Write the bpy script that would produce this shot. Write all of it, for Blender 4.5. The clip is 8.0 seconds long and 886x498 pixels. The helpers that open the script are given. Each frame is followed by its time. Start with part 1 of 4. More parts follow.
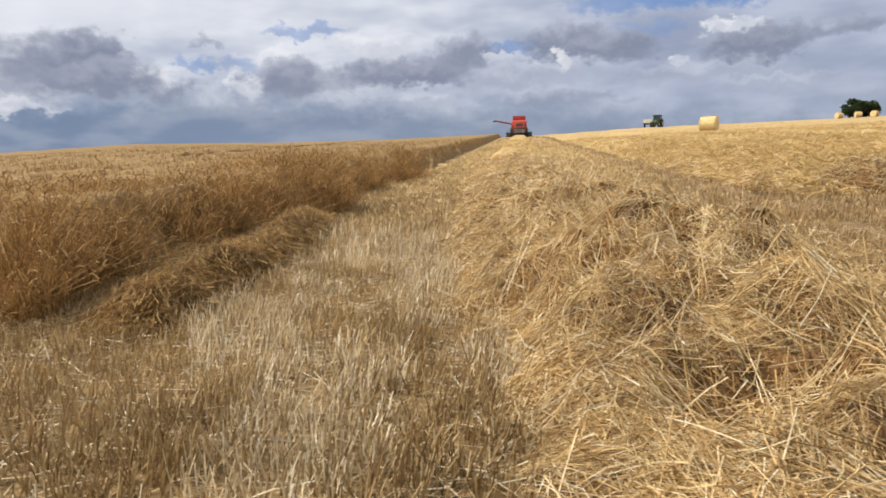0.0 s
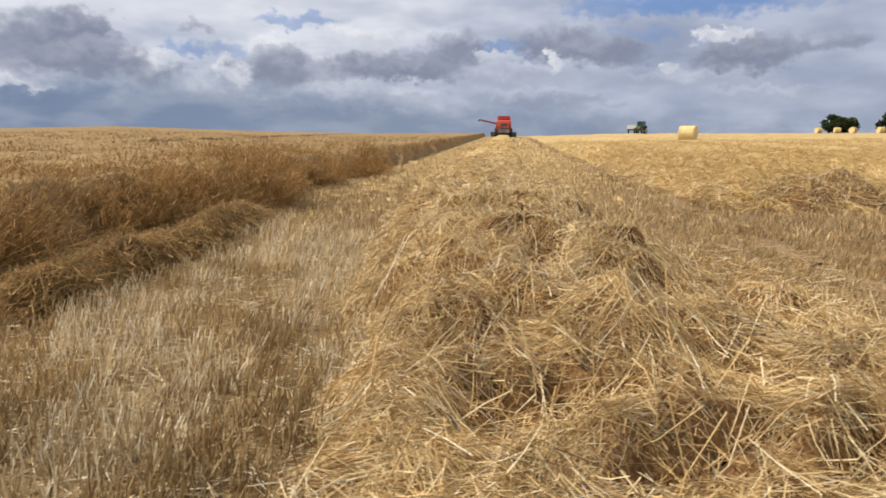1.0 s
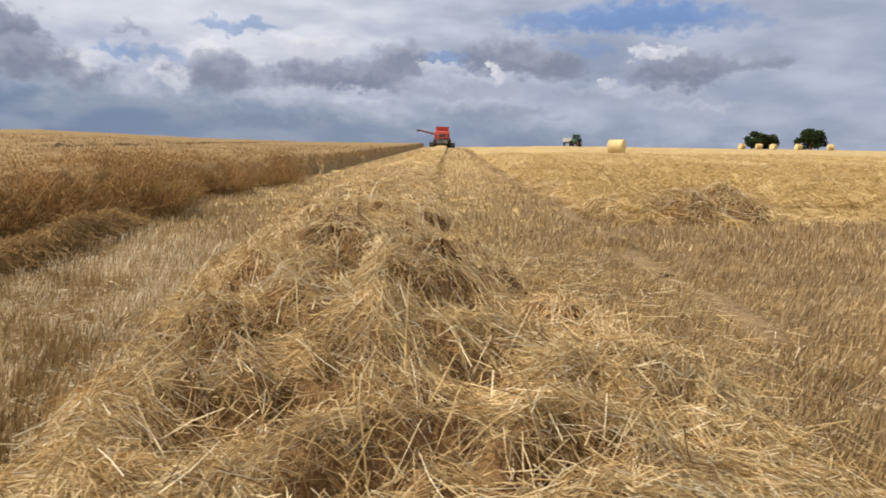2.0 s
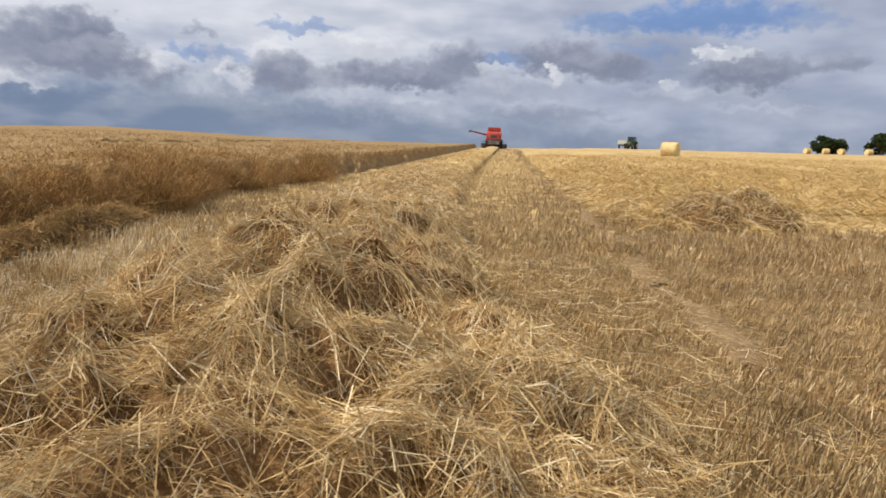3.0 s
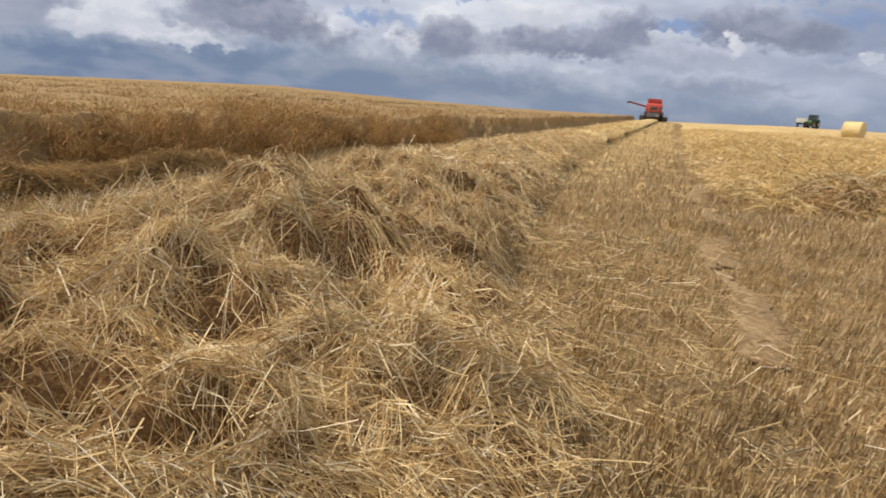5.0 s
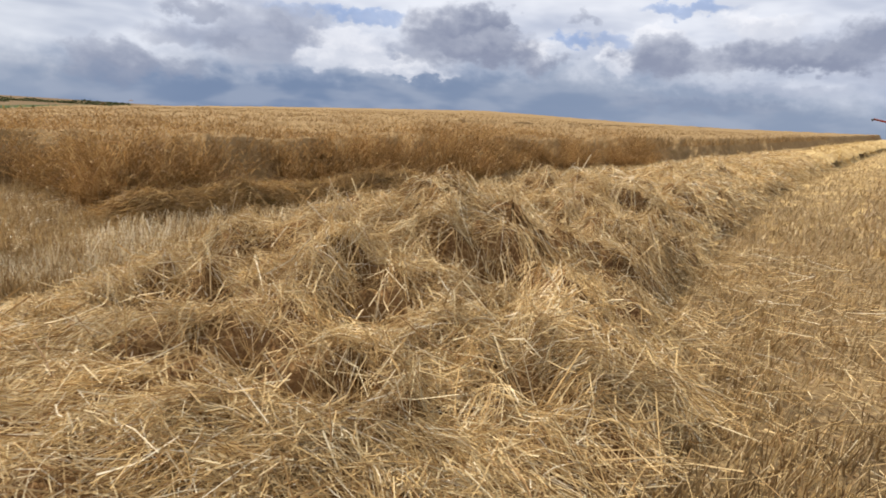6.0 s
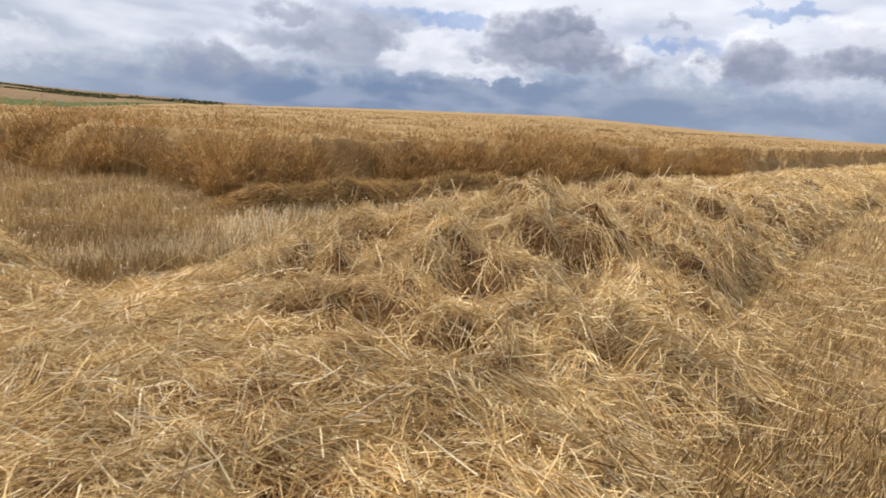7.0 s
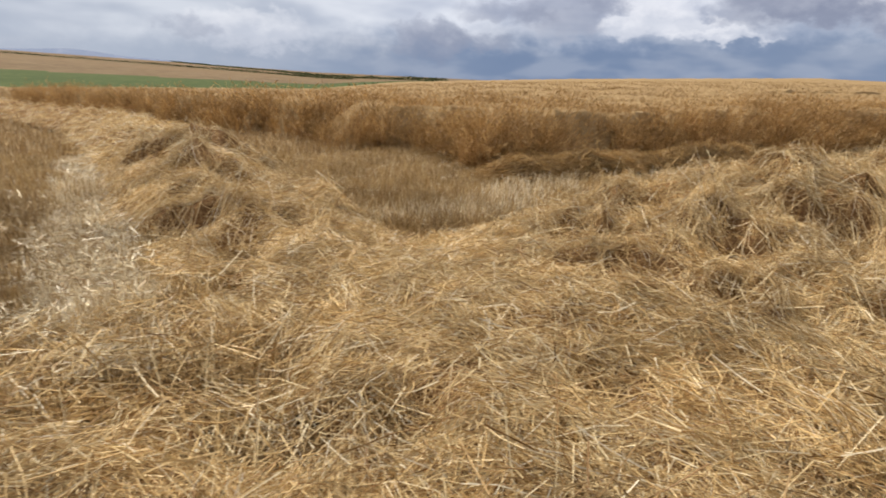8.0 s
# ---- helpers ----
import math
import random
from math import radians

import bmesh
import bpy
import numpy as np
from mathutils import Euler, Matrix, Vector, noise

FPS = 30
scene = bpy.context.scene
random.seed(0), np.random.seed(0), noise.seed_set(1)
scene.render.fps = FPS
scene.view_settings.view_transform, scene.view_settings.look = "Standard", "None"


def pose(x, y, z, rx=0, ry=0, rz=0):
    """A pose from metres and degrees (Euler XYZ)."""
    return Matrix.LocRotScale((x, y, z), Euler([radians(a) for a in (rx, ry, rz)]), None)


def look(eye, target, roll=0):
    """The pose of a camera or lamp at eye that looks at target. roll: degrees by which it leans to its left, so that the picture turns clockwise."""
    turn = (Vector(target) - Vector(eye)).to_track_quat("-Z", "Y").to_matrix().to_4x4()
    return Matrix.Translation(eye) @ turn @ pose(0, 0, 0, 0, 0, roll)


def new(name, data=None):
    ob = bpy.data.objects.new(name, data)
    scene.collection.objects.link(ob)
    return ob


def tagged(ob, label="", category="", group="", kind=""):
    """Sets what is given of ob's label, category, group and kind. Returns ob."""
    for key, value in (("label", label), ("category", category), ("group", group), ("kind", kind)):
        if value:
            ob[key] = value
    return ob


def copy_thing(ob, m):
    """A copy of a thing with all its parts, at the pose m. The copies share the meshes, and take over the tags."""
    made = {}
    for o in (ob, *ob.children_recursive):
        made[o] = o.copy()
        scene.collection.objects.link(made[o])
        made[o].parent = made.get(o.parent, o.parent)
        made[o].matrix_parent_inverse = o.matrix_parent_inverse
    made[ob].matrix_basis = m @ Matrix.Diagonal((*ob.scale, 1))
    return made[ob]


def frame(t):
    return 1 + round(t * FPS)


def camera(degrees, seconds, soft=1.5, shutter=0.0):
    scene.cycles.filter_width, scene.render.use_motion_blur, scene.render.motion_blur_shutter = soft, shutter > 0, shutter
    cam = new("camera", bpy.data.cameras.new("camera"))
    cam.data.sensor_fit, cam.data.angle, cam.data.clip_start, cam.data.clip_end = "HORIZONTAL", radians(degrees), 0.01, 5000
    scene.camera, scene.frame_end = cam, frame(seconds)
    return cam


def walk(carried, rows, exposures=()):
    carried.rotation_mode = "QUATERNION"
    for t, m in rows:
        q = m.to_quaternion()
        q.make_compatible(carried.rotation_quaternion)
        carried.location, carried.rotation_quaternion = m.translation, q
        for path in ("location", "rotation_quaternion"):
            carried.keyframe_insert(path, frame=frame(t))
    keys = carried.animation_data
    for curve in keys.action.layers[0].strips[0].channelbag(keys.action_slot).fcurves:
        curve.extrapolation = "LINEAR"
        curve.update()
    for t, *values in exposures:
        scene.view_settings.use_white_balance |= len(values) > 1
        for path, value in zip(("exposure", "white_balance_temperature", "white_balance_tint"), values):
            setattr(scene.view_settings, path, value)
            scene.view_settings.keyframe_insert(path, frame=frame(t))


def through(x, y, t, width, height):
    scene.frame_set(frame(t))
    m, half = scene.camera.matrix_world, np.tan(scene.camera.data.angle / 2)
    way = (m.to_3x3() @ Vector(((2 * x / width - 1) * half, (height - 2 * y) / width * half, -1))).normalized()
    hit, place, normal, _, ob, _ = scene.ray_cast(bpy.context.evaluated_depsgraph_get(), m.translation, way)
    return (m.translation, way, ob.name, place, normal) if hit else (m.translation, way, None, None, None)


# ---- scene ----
cam = camera(67.2, 8.0, soft=1.75, shutter=0.16)
# seconds, place, turn
PATH = [
    (0, 0.000, 0.000, 1.280, 82.20, 1.60, 0.00),
    (0.5, 0.381, -0.004, 1.246, 82.00, 0.98, -0.87),
    (1, 0.840, -0.113, 1.365, 81.89, -1.00, -1.05),
    (1.5, 1.287, -0.139, 1.420, 82.82, -1.55, -4.69),
    (2, 1.870, -0.157, 1.408, 82.84, -1.83, -5.86),
    (2.2, 2.062, -0.185, 1.427, 82.85, -2.41, -6.28),
    (3.3, 3.049, 0.235, 1.402, 82.64, -2.80, 0.70),
    (3.5, 3.220, 0.254, 1.405, 82.50, -2.99, 1.15),
    (4, 3.625, 0.220, 1.426, 81.81, -3.35, 1.38),
    (4.2, 3.733, 0.207, 1.431, 81.29, -4.06, 1.63),
    (5.3, 4.125, 0.529, 1.340, 78.59, -4.54, 17.95),
    (5.5, 4.234, 0.467, 1.362, 78.78, -4.10, 21.65),
    (6, 4.460, 0.274, 1.363, 79.67, -4.37, 29.63),
    (6.5, 4.635, -0.015, 1.391, 79.63, -4.52, 34.85),
    (7, 4.701, -0.408, 1.391, 79.40, -5.59, 36.33),
    (7.5, 4.777, -0.884, 1.367, 76.28, -5.23, 43.82),
    (8, 4.909, -1.246, 1.413, 75.62, -3.42, 54.49),
]
walk(cam, [(t, pose(x, y, z, a, b, c)) for t, x, y, z, a, b, c in PATH],
     exposures=[(0, 0.14), (2, 0.06), (4.2, 0.05), (5.5, 0.15), (6.2, 0.32), (7.2, 0.38), (8, 0.27)])

# clouds: azimuth, elevation, half width, half height, cover
BLUE_GAPS = [   # holes in the deck
    (22, 12, 5.2, 0.9, 0.95), (14.6, 11.8, 3.0, 0.6, 0.7), (5.9, 8.7, 2.8, 0.45, 0.7), (-11, 10.4, 2.7, 0.35, 0.6),
    (-19.5, 7.7, 1.3, 0.4, 0.6), (-16.3, 7.9, 1.1, 0.4, 0.4), (-36.5, 8.4, 3.2, 0.4, 0.6), (-42.3, 8.4, 1.8, 0.4, 0.3),
    (28.3, 11.6, 2.1, 0.5, 0.35), (17.4, 9.6, 1.7, 0.45, 0.4),
]
WHITE_HEAPS = [   # sunlit tops
    (-5.1, 8.8, 2.1, 0.7, 0.9), (-13.2, 8.3, 2, 0.6, 0.9), (-22.7, 6.5, 1.3, 0.65, 0.9), (-15.8, 6.2, 0.9, 0.7, 0.7),
    (-37.7, 6.2, 2.8, 0.75, 0.7), (-33.9, 4.7, 3.3, 0.55, 0.7), (-40.4, 4.7, 1.8, 0.55, 0.7), (-69.8, 2.7, 3.9, 1.1, 0.5),
    (-37.5, 5.4, 2.6, 0.8, 0.6), (-31.3, 8, 1.8, 0.75, 0.6), (-33.1, 4.4, 3.1, 0.3, 0.6), (-5.5, 9.3, 2.3, 0.55, 0.8),
]
PALE_HEAPS = [   # thin pale heaps
    (3.7, 6.9, 4.5, 1.15, 0.8), (8.4, 6.6, 3.2, 0.9, 0.7), (21.5, 6.1, 4.8, 0.6, 0.6), (27, 5, 3.3, 0.45, 0.5),
    (-4.7, 4.8, 5.2, 0.45, 0.4),
]
GREY_LEFT = [   # grey bases to the left
    (-29.2, 7.7, 3.1, 1.5, 1), (-26.8, 8.7, 1.8, 1.05, 1), (-25.6, 6.7, 2.4, 1.1, 0.9), (-31.4, 6.2, 2.5, 0.9, 0.6),
    (-21.8, 5.7, 1.5, 0.7, 0.8), (-18.6, 9.3, 1.1, 0.35, 0.5), (-45.1, 6.2, 3.1, 1.75, 0.6), (-41.9, 7.1, 1.8, 1.15, 0.5),
    (-56.2, 3.7, 2.2, 0.75, 0.5), (-52, 3, 2.4, 0.5, 0.5), (-49.8, 7.5, 2.2, 0.55, 0.6), (-55.8, 2.9, 2.3, 1.15, 0.5),
    (-74.8, 2.7, 1.7, 0.5, 0.35), (-49.5, 5.5, 3.2, 0.65, 0.5), (-26.7, 6.4, 2.9, 0.85, 0.7),
]
GREY_AHEAD = [   # grey bases ahead
    (-12.7, 6.7, 2.3, 1.15, 0.95), (-8.5, 6.5, 2.3, 0.7, 0.6), (-3.9, 7.1, 4, 0.9, 0.95), (-1, 6.8, 2.9, 0.65, 0.8),
    (1.9, 8.5, 2.5, 0.95, 0.9), (10.4, 9.1, 3, 1.05, 0.95), (14.1, 8.4, 2.9, 0.85, 0.95), (24.2, 8, 3, 1, 1),
    (27, 7.9, 1.8, 0.65, 0.6), (30.3, 8.6, 1.7, 0.6, 0.7), (9.9, 4.5, 4.6, 0.45, 0.4), (-9.3, 3.3, 5.6, 0.45, 0.25),
]
WHITE_CAPS = [   # small bright caps
    (23.2, 9.4, 1.6, 0.45, 1), (10.3, 7.8, 0.7, 0.55, 0.9), (18.9, 7, 0.6, 0.25, 0.8), (4.8, 8.2, 1, 0.35, 0.6),
]
MOUNDS = [   # heaps in the straw: x, y, radius, height
    (0.89, 3.64, 0.38, 0.14), (1.98, 3.35, 0.36, 0.08), (1.55, 5.25, 0.34, 0.06), (2.35, 5.1, 0.4, 0.06), (2.06, 8.2, 0.6, 0.14), (2.9, 3.05, 0.42, 0.15),
    (2.72, 1.9, 0.42, 0.14), (-2.2, 0.6, 0.6, 0.12), (-4, 1.8, 0.6, 0.12), (-0.57, 1.3, 0.45, 0.12), (2.55, 1.6, 0.5, 0.06), (3.16, 0.32, 0.38, 0.03),
    (3.4, 0.75, 0.42, 0.03), (0.95, 2.9, 0.33, 0.1), (3.2, 6.3, 0.6, 0.1), (0.6, 9.9, 0.7, 0.12), (8.9, 14, 1.2, 0.15),
]
HOLLOWS = [   # hollows in the straw: x, y, radius, depth
    (1.0, -0.1, 0.34, -0.2), (2.72, 2.4, 0.27, -0.2), (3.4, 2.95, 0.2, -0.12), (2.2, 2.5, 0.2, -0.16), (3.0, 2.95, 0.2, -0.14), (1.1, 2.7, 0.26, -0.18), (1.84, 2.32, 0.22, -0.14),
    (0.25, 0.35, 0.3, -0.14), (2.92, 0.1, 0.26, -0.12), (1.56, 6.05, 0.26, -0.16), (1.95, 6.2, 0.24, -0.12), (0.98, 3.2, 0.22, -0.14),
    (2.65, 4.35, 0.42, -0.3), (1.55, 2.85, 0.3, -0.18), (2.25, 4, 0.28, -0.14), (2.1, -0.35, 0.42, -0.24), (1.8, -0.95, 0.6, -0.25), (2.78, -0.44, 0.28, -0.26),
    (-0.4, 0.1, 0.35, -0.16), (-1.2, 0.85, 0.4, -0.15), (2.35, 2.1, 0.3, -0.14), (2.25, 3.45, 0.35, -0.12), (3.1, 1, 0.22, -0.1),
]

# ---- light ----
SUN_AZ, SUN_EL = -93.0, 48.0   # degrees from the way ahead (minus: left), above the horizon

sun = new("sun", bpy.data.lights.new("sun", "SUN"))
sun.data.energy, sun.data.angle, sun.data.color = 4.8, radians(0.6), (1.0, 0.89, 0.73)
sun.matrix_world = look((0, 0, 60), (-60 * math.sin(radians(SUN_AZ)), -60 * math.cos(radians(SUN_AZ)), 60 - 60 * math.tan(radians(SUN_EL))))


class Nodes:
    """Short writing for node trees."""

    def __init__(self, tree):
        self.tree = tree
        tree.nodes.clear()

    def add(self, kind, **props):
        n = self.tree.nodes.new(kind)
        for k, v in props.items():
            if k == "blend":
                n.blend_type = v
            elif k == "operation":
                n.operation = v
            elif k == "data_type":
                n.data_type = v
            elif k == "sky_type":
                n.sky_type = v
        return n

    def link(self, a, b):
        self.tree.links.new(a, b)

    def put(self, socket, value):
        if isinstance(value, bpy.types.NodeSocket):
            self.link(value, socket)
        else:
            socket.default_value = value

    def math(self, op, a, b=0.0, c=0.0, clamp=False):
        n = self.add("ShaderNodeMath", operation=op)
        n.use_clamp = clamp
        for s, v in zip(n.inputs, (a, b, c)):
            self.put(s, v)
        return n.outputs[0]

    def mix(self, fac, a, b, blend="MIX"):
        n = self.add("ShaderNodeMix", data_type="RGBA", blend=blend)
        self.put(n.inputs[0], fac)
        self.put(n.inputs[6], a)
        self.put(n.inputs[7], b)
        return n.outputs[2]

    def noise(self, vector, scale, detail=4.0, rough=0.55, distort=0.0):
        n = self.add("ShaderNodeTexNoise")
        if vector is not None:
            self.link(vector, n.inputs["Vector"])
        n.inputs["Scale"].default_value = scale
        n.inputs["Detail"].default_value = detail
        n.inputs["Roughness"].default_value = rough
        n.inputs["Distortion"].default_value = distort
        return n.outputs["Fac"]

    def ramp(self, value, stops):
        n = self.add("ShaderNodeValToRGB")
        self.link(value, n.inputs[0])
        e = n.color_ramp.elements
        while len(e) < len(stops):
            e.new(0.5)
        for el, (p, c) in zip(e, stops):
            el.position = p
            el.color = (*c, 1.0) if len(c) == 3 else c
        return n.outputs[0]

    def step(self, value, lo, hi, a=0.0, b=1.0):
        n = self.add("ShaderNodeMapRange")
        n.interpolation_type = "SMOOTHSTEP"
        for s, v in zip(n.inputs, (value, lo, hi, a, b)):
            self.put(s, v)
        return n.outputs[0]

    def combine(self, x, y, z):
        n = self.add("ShaderNodeCombineXYZ")
        for s, v in zip(n.inputs, (x, y, z)):
            self.put(s, v)
        return n.outputs[0]


# ---- sky: blue with a broken deck of cloud ----
world = bpy.data.worlds.new("sky")
scene.world = world
world.use_nodes = True
N = Nodes(world.node_tree)
sky = N.add("ShaderNodeTexSky", sky_type="NISHITA")
sky.sun_disc = False
sky.sun_elevation, sky.sun_rotation = radians(SUN_EL), radians(SUN_AZ)
coord = N.add("ShaderNodeTexCoord").outputs["Generated"]
sep = N.add("ShaderNodeSeparateXYZ")
N.link(coord, sep.inputs[0])
sx, sy, sz = sep.outputs
AZ = N.math("MULTIPLY", N.math("ARCTAN2", sx, sy), 57.2958)
EL = N.math("MULTIPLY", N.math("ARCSINE", sz), 57.2958)
flat = N.combine(N.math("MULTIPLY", AZ, 0.045), N.math("MULTIPLY", EL, 0.13), 0.0)
n_big = N.noise(flat, 1.3, 5.0, 0.5, 0.3)
n_mid = N.noise(flat, 3.0, 3.0, 0.5, 0.1)
# ragged coordinates for the single clouds
iso = N.combine(N.math("MULTIPLY", AZ, 0.10), N.math("MULTIPLY", EL, 0.13), 0.0)
n_curl = N.noise(iso, 7.0, 4.0, 0.55, 0.2)
waz = N.math("ADD", AZ, N.math("MULTIPLY", N.math("SUBTRACT", N.noise(iso, 5.0, 5.0, 0.58, 0.1), 0.5), 6.0))
wel = N.math("ADD", EL, N.math("MULTIPLY", N.math("SUBTRACT", N.noise(iso, 5.6, 5.0, 0.58, 0.1), 0.5), 3.2))
blue = N.mix(1.0, sky.outputs[0], (0.066, 0.062, 0.080, 1), "MULTIPLY")
# veil of high white cloud
veil = N.step(N.math("ADD", n_big, N.math("MULTIPLY", EL, 0.012)), 0.25, 0.60, 0.55, 1.0)
white = N.mix(N.step(n_mid, 0.3, 0.7), (0.50, 0.55, 0.68, 1), (0.84, 0.87, 0.95, 1))
white = N.mix(N.step(AZ, -8.0, 18.0), white, N.mix(N.step(n_mid, 0.3, 0.7), (0.38, 0.435, 0.575, 1), (0.55, 0.60, 0.74, 1)))
white = N.mix(N.step(AZ, -75.0, -45.0, 1.0, 0.0), white, N.mix(N.step(n_mid, 0.3, 0.7), (0.46, 0.51, 0.61, 1), (0.66, 0.70, 0.78, 1)))
white = N.mix(N.math("MULTIPLY", N.step(EL, 8.5, 11.0), N.step(AZ, -40.0, 14.0, 0.8, 0.0)), white, (0.90, 0.92, 0.98, 1))
white = N.mix(N.step(EL, 13.0, 22.0), white, (0.84, 0.82, 0.82, 1))
col = N.mix(veil, blue, white)
# grey-blue rain haze over the horizon, darkest to the left of the way ahead
low = N.step(N.math("ADD", wel, N.math("MULTIPLY", N.math("ABSOLUTE", N.math("ADD", AZ, 20.0)), 0.07)), 3.8, 7.6, 1.0, 0.0)
hz = N.mix(N.step(AZ, -50.0, 10.0), (0.15, 0.222, 0.365, 1), (0.255, 0.32, 0.445, 1))
hz = N.mix(N.step(AZ, -85.0, -45.0, 1.0, 0.0), hz, (0.42, 0.475, 0.58, 1))
hz = N.mix(N.math("MULTIPLY", N.step(n_mid, 0.45, 0.62), 0.35), hz, (0.44, 0.48, 0.58, 1))
col = N.mix(N.math("MULTIPLY", low, 0.92), col, hz)


TONES = {
    "B": ((0.20, 0.33, 0.62, 1), (0.24, 0.39, 0.72, 1)),
    "W": ((0.66, 0.69, 0.78, 1), (0.98, 0.98, 1.02, 1)),
    "P": ((0.42, 0.46, 0.58, 1), (0.66, 0.70, 0.80, 1)),
    "D": ((0.26, 0.292, 0.40, 1), (0.43, 0.46, 0.56, 1)),
}


def cloud(kind_, az, el, w, h, cover_):
    """One heap of cloud or gap: a darker flat base and a lighter top, with ragged edges."""
    global col
    dx = N.math("DIVIDE", N.math("SUBTRACT", waz, az), w * 1.35)
    dy = N.math("DIVIDE", N.math("SUBTRACT", wel, el), h * 1.45)
    dist = N.math("ADD", N.math("MULTIPLY", dx, dx), N.math("MULTIPLY", dy, dy))
    body = N.math("MULTIPLY", N.step(dist, 0.15, 1.45, 1.0, 0.0), cover_)
    tone = N.step(N.math("ADD", dy, N.math("MULTIPLY", dx, -0.3)), -0.3, 1.1)
    tone = N.math("ADD", tone, N.math("MULTIPLY", N.math("SUBTRACT", n_curl, 0.5), 0.9), clamp=True)
    col = N.mix(body, col, N.mix(tone, *TONES[kind_]))


for kind_, group_ in (("B", BLUE_GAPS), ("W", WHITE_HEAPS), ("P", PALE_HEAPS), ("D", GREY_LEFT), ("D", GREY_AHEAD), ("W", WHITE_CAPS)):
    for row in group_:
        cloud(kind_, *row)
under = N.step(EL, -6.0, -1.0)
col = N.mix(under, (0.20, 0.17, 0.11, 1), col)
bg = N.add("ShaderNodeBackground")
N.link(col, bg.inputs[0])
bg.inputs[1].default_value = 0.84
wo = N.add("ShaderNodeOutputWorld")
N.link(bg.outputs[0], wo.inputs[0])

# ---- materials ----


def material(name, rough=0.8, metal=0.0, spec=0.3):
    m = bpy.data.materials.new(name)
    m.use_nodes = True
    k = Nodes(m.node_tree)
    b = k.add("ShaderNodeBsdfPrincipled")
    b.inputs["Roughness"].default_value = rough
    b.inputs["Metallic"].default_value = metal
    b.inputs["Specular IOR Level"].default_value = spec
    o = k.add("ShaderNodeOutputMaterial")
    k.link(b.outputs[0], o.inputs[0])
    return m, k, b


def stalk_material(name, stops, rough=0.5, patch=0.25, spec=0.5, through=0.38):
    """Dry stalks: each its own tint, with patches over the field and light through the blade."""
    m, k, b = material(name, rough, 0.0, spec)
    geo = k.add("ShaderNodeNewGeometry")
    c = k.ramp(geo.outputs["Random Per Island"], stops)
    pos = geo.outputs["Position"]
    p = k.noise(pos, 1.7, 5.0, 0.62)
    c = k.mix(1.0, c, k.ramp(p, [(0.3, (1 - patch,) * 3), (0.7, (1 + 0.4 * patch, 1 + 0.4 * patch, 1 + 0.3 * patch))]), "MULTIPLY")
    c = k.mix(0.5, c, k.ramp(k.noise(pos, 45.0, 2.0), [(0.3, (0.6, 0.58, 0.55)), (0.65, (1.1, 1.1, 1.08))]), "MULTIPLY")
    k.link(c, b.inputs["Base Color"])
    t = k.add("ShaderNodeBsdfTranslucent")
    k.link(c, t.inputs[0])
    s = k.add("ShaderNodeMixShader")
    s.inputs[0].default_value = through
    k.link(b.outputs[0], s.inputs[1])
    k.link(t.outputs[0], s.inputs[2])
    k.link(s.outputs[0], [n for n in k.tree.nodes if n.type == "OUTPUT_MATERIAL"][0].inputs[0])
    return m


def mottled(name, a, b_, c, scale=1.5, fine=30.0, rough=0.95, bump=0.4, dist=0.05, stretch=(1, 1, 1)):
    """A rough surface of three tints at two scales, with relief."""
    m, k, b = material(name, rough, 0.0, 0.1)
    geo = k.add("ShaderNodeNewGeometry")
    mp = k.add("ShaderNodeMapping")
    k.link(geo.outputs["Position"], mp.inputs[0])
    mp.inputs["Scale"].default_value = stretch
    v = mp.outputs[0]
    big = k.noise(v, scale, 5.0, 0.6, 0.3)
    small = k.noise(v, fine, 4.0, 0.65)
    col1 = k.mix(k.step(big, 0.35, 0.65), (*a, 1), (*b_, 1))
    col2 = k.mix(k.step(small, 0.42, 0.68), col1, (*c, 1))
    k.link(col2, b.inputs["Base Color"])
    bp = k.add("ShaderNodeBump")
    bp.inputs["Strength"].default_value = bump
    bp.inputs["Distance"].default_value = dist
    k.link(small, bp.inputs["Height"])
    k.link(bp.outputs[0], b.inputs["Normal"])
    return m


def paint(name, colour, rough=0.45, metal=0.0, dirt=0.35, dirt_col=(0.25, 0.2, 0.13)):
    m, k, b = material(name, rough, metal, 0.4)
    geo = k.add("ShaderNodeNewGeometry")
    n = k.noise(geo.outputs["Position"], 2.2, 6.0, 0.65)
    k.link(k.mix(k.math("MULTIPLY", k.step(n, 0.45, 0.75), dirt), (*colour, 1), (*dirt_col, 1)), b.inputs["Base Color"])
    k.link(k.step(n, 0.3, 0.8, rough, min(1.0, rough + 0.3)), b.inputs["Roughness"])
    return m


STRAW = stalk_material("loose_straw", [(0.0, (0.27, 0.15, 0.06)), (0.25, (0.53, 0.365, 0.17)), (0.6, (0.75, 0.56, 0.29)), (0.86, (0.86, 0.725, 0.465)), (1.0, (0.92, 0.86, 0.73))], rough=0.55, through=0.22, patch=0.34, spec=0.2)
GOLD = stalk_material("golden_straw", [(0.0, (0.34, 0.22, 0.08)), (0.4, (0.54, 0.38, 0.155)), (0.8, (0.68, 0.51, 0.24)), (1.0, (0.80, 0.67, 0.41))], through=0.22)
STUB = stalk_material("cut_stubble", [(0.0, (0.23, 0.14, 0.062)), (0.4, (0.365, 0.24, 0.11)), (0.75, (0.49, 0.35, 0.175)), (1.0, (0.70, 0.58, 0.40))], through=0.15, patch=0.4)
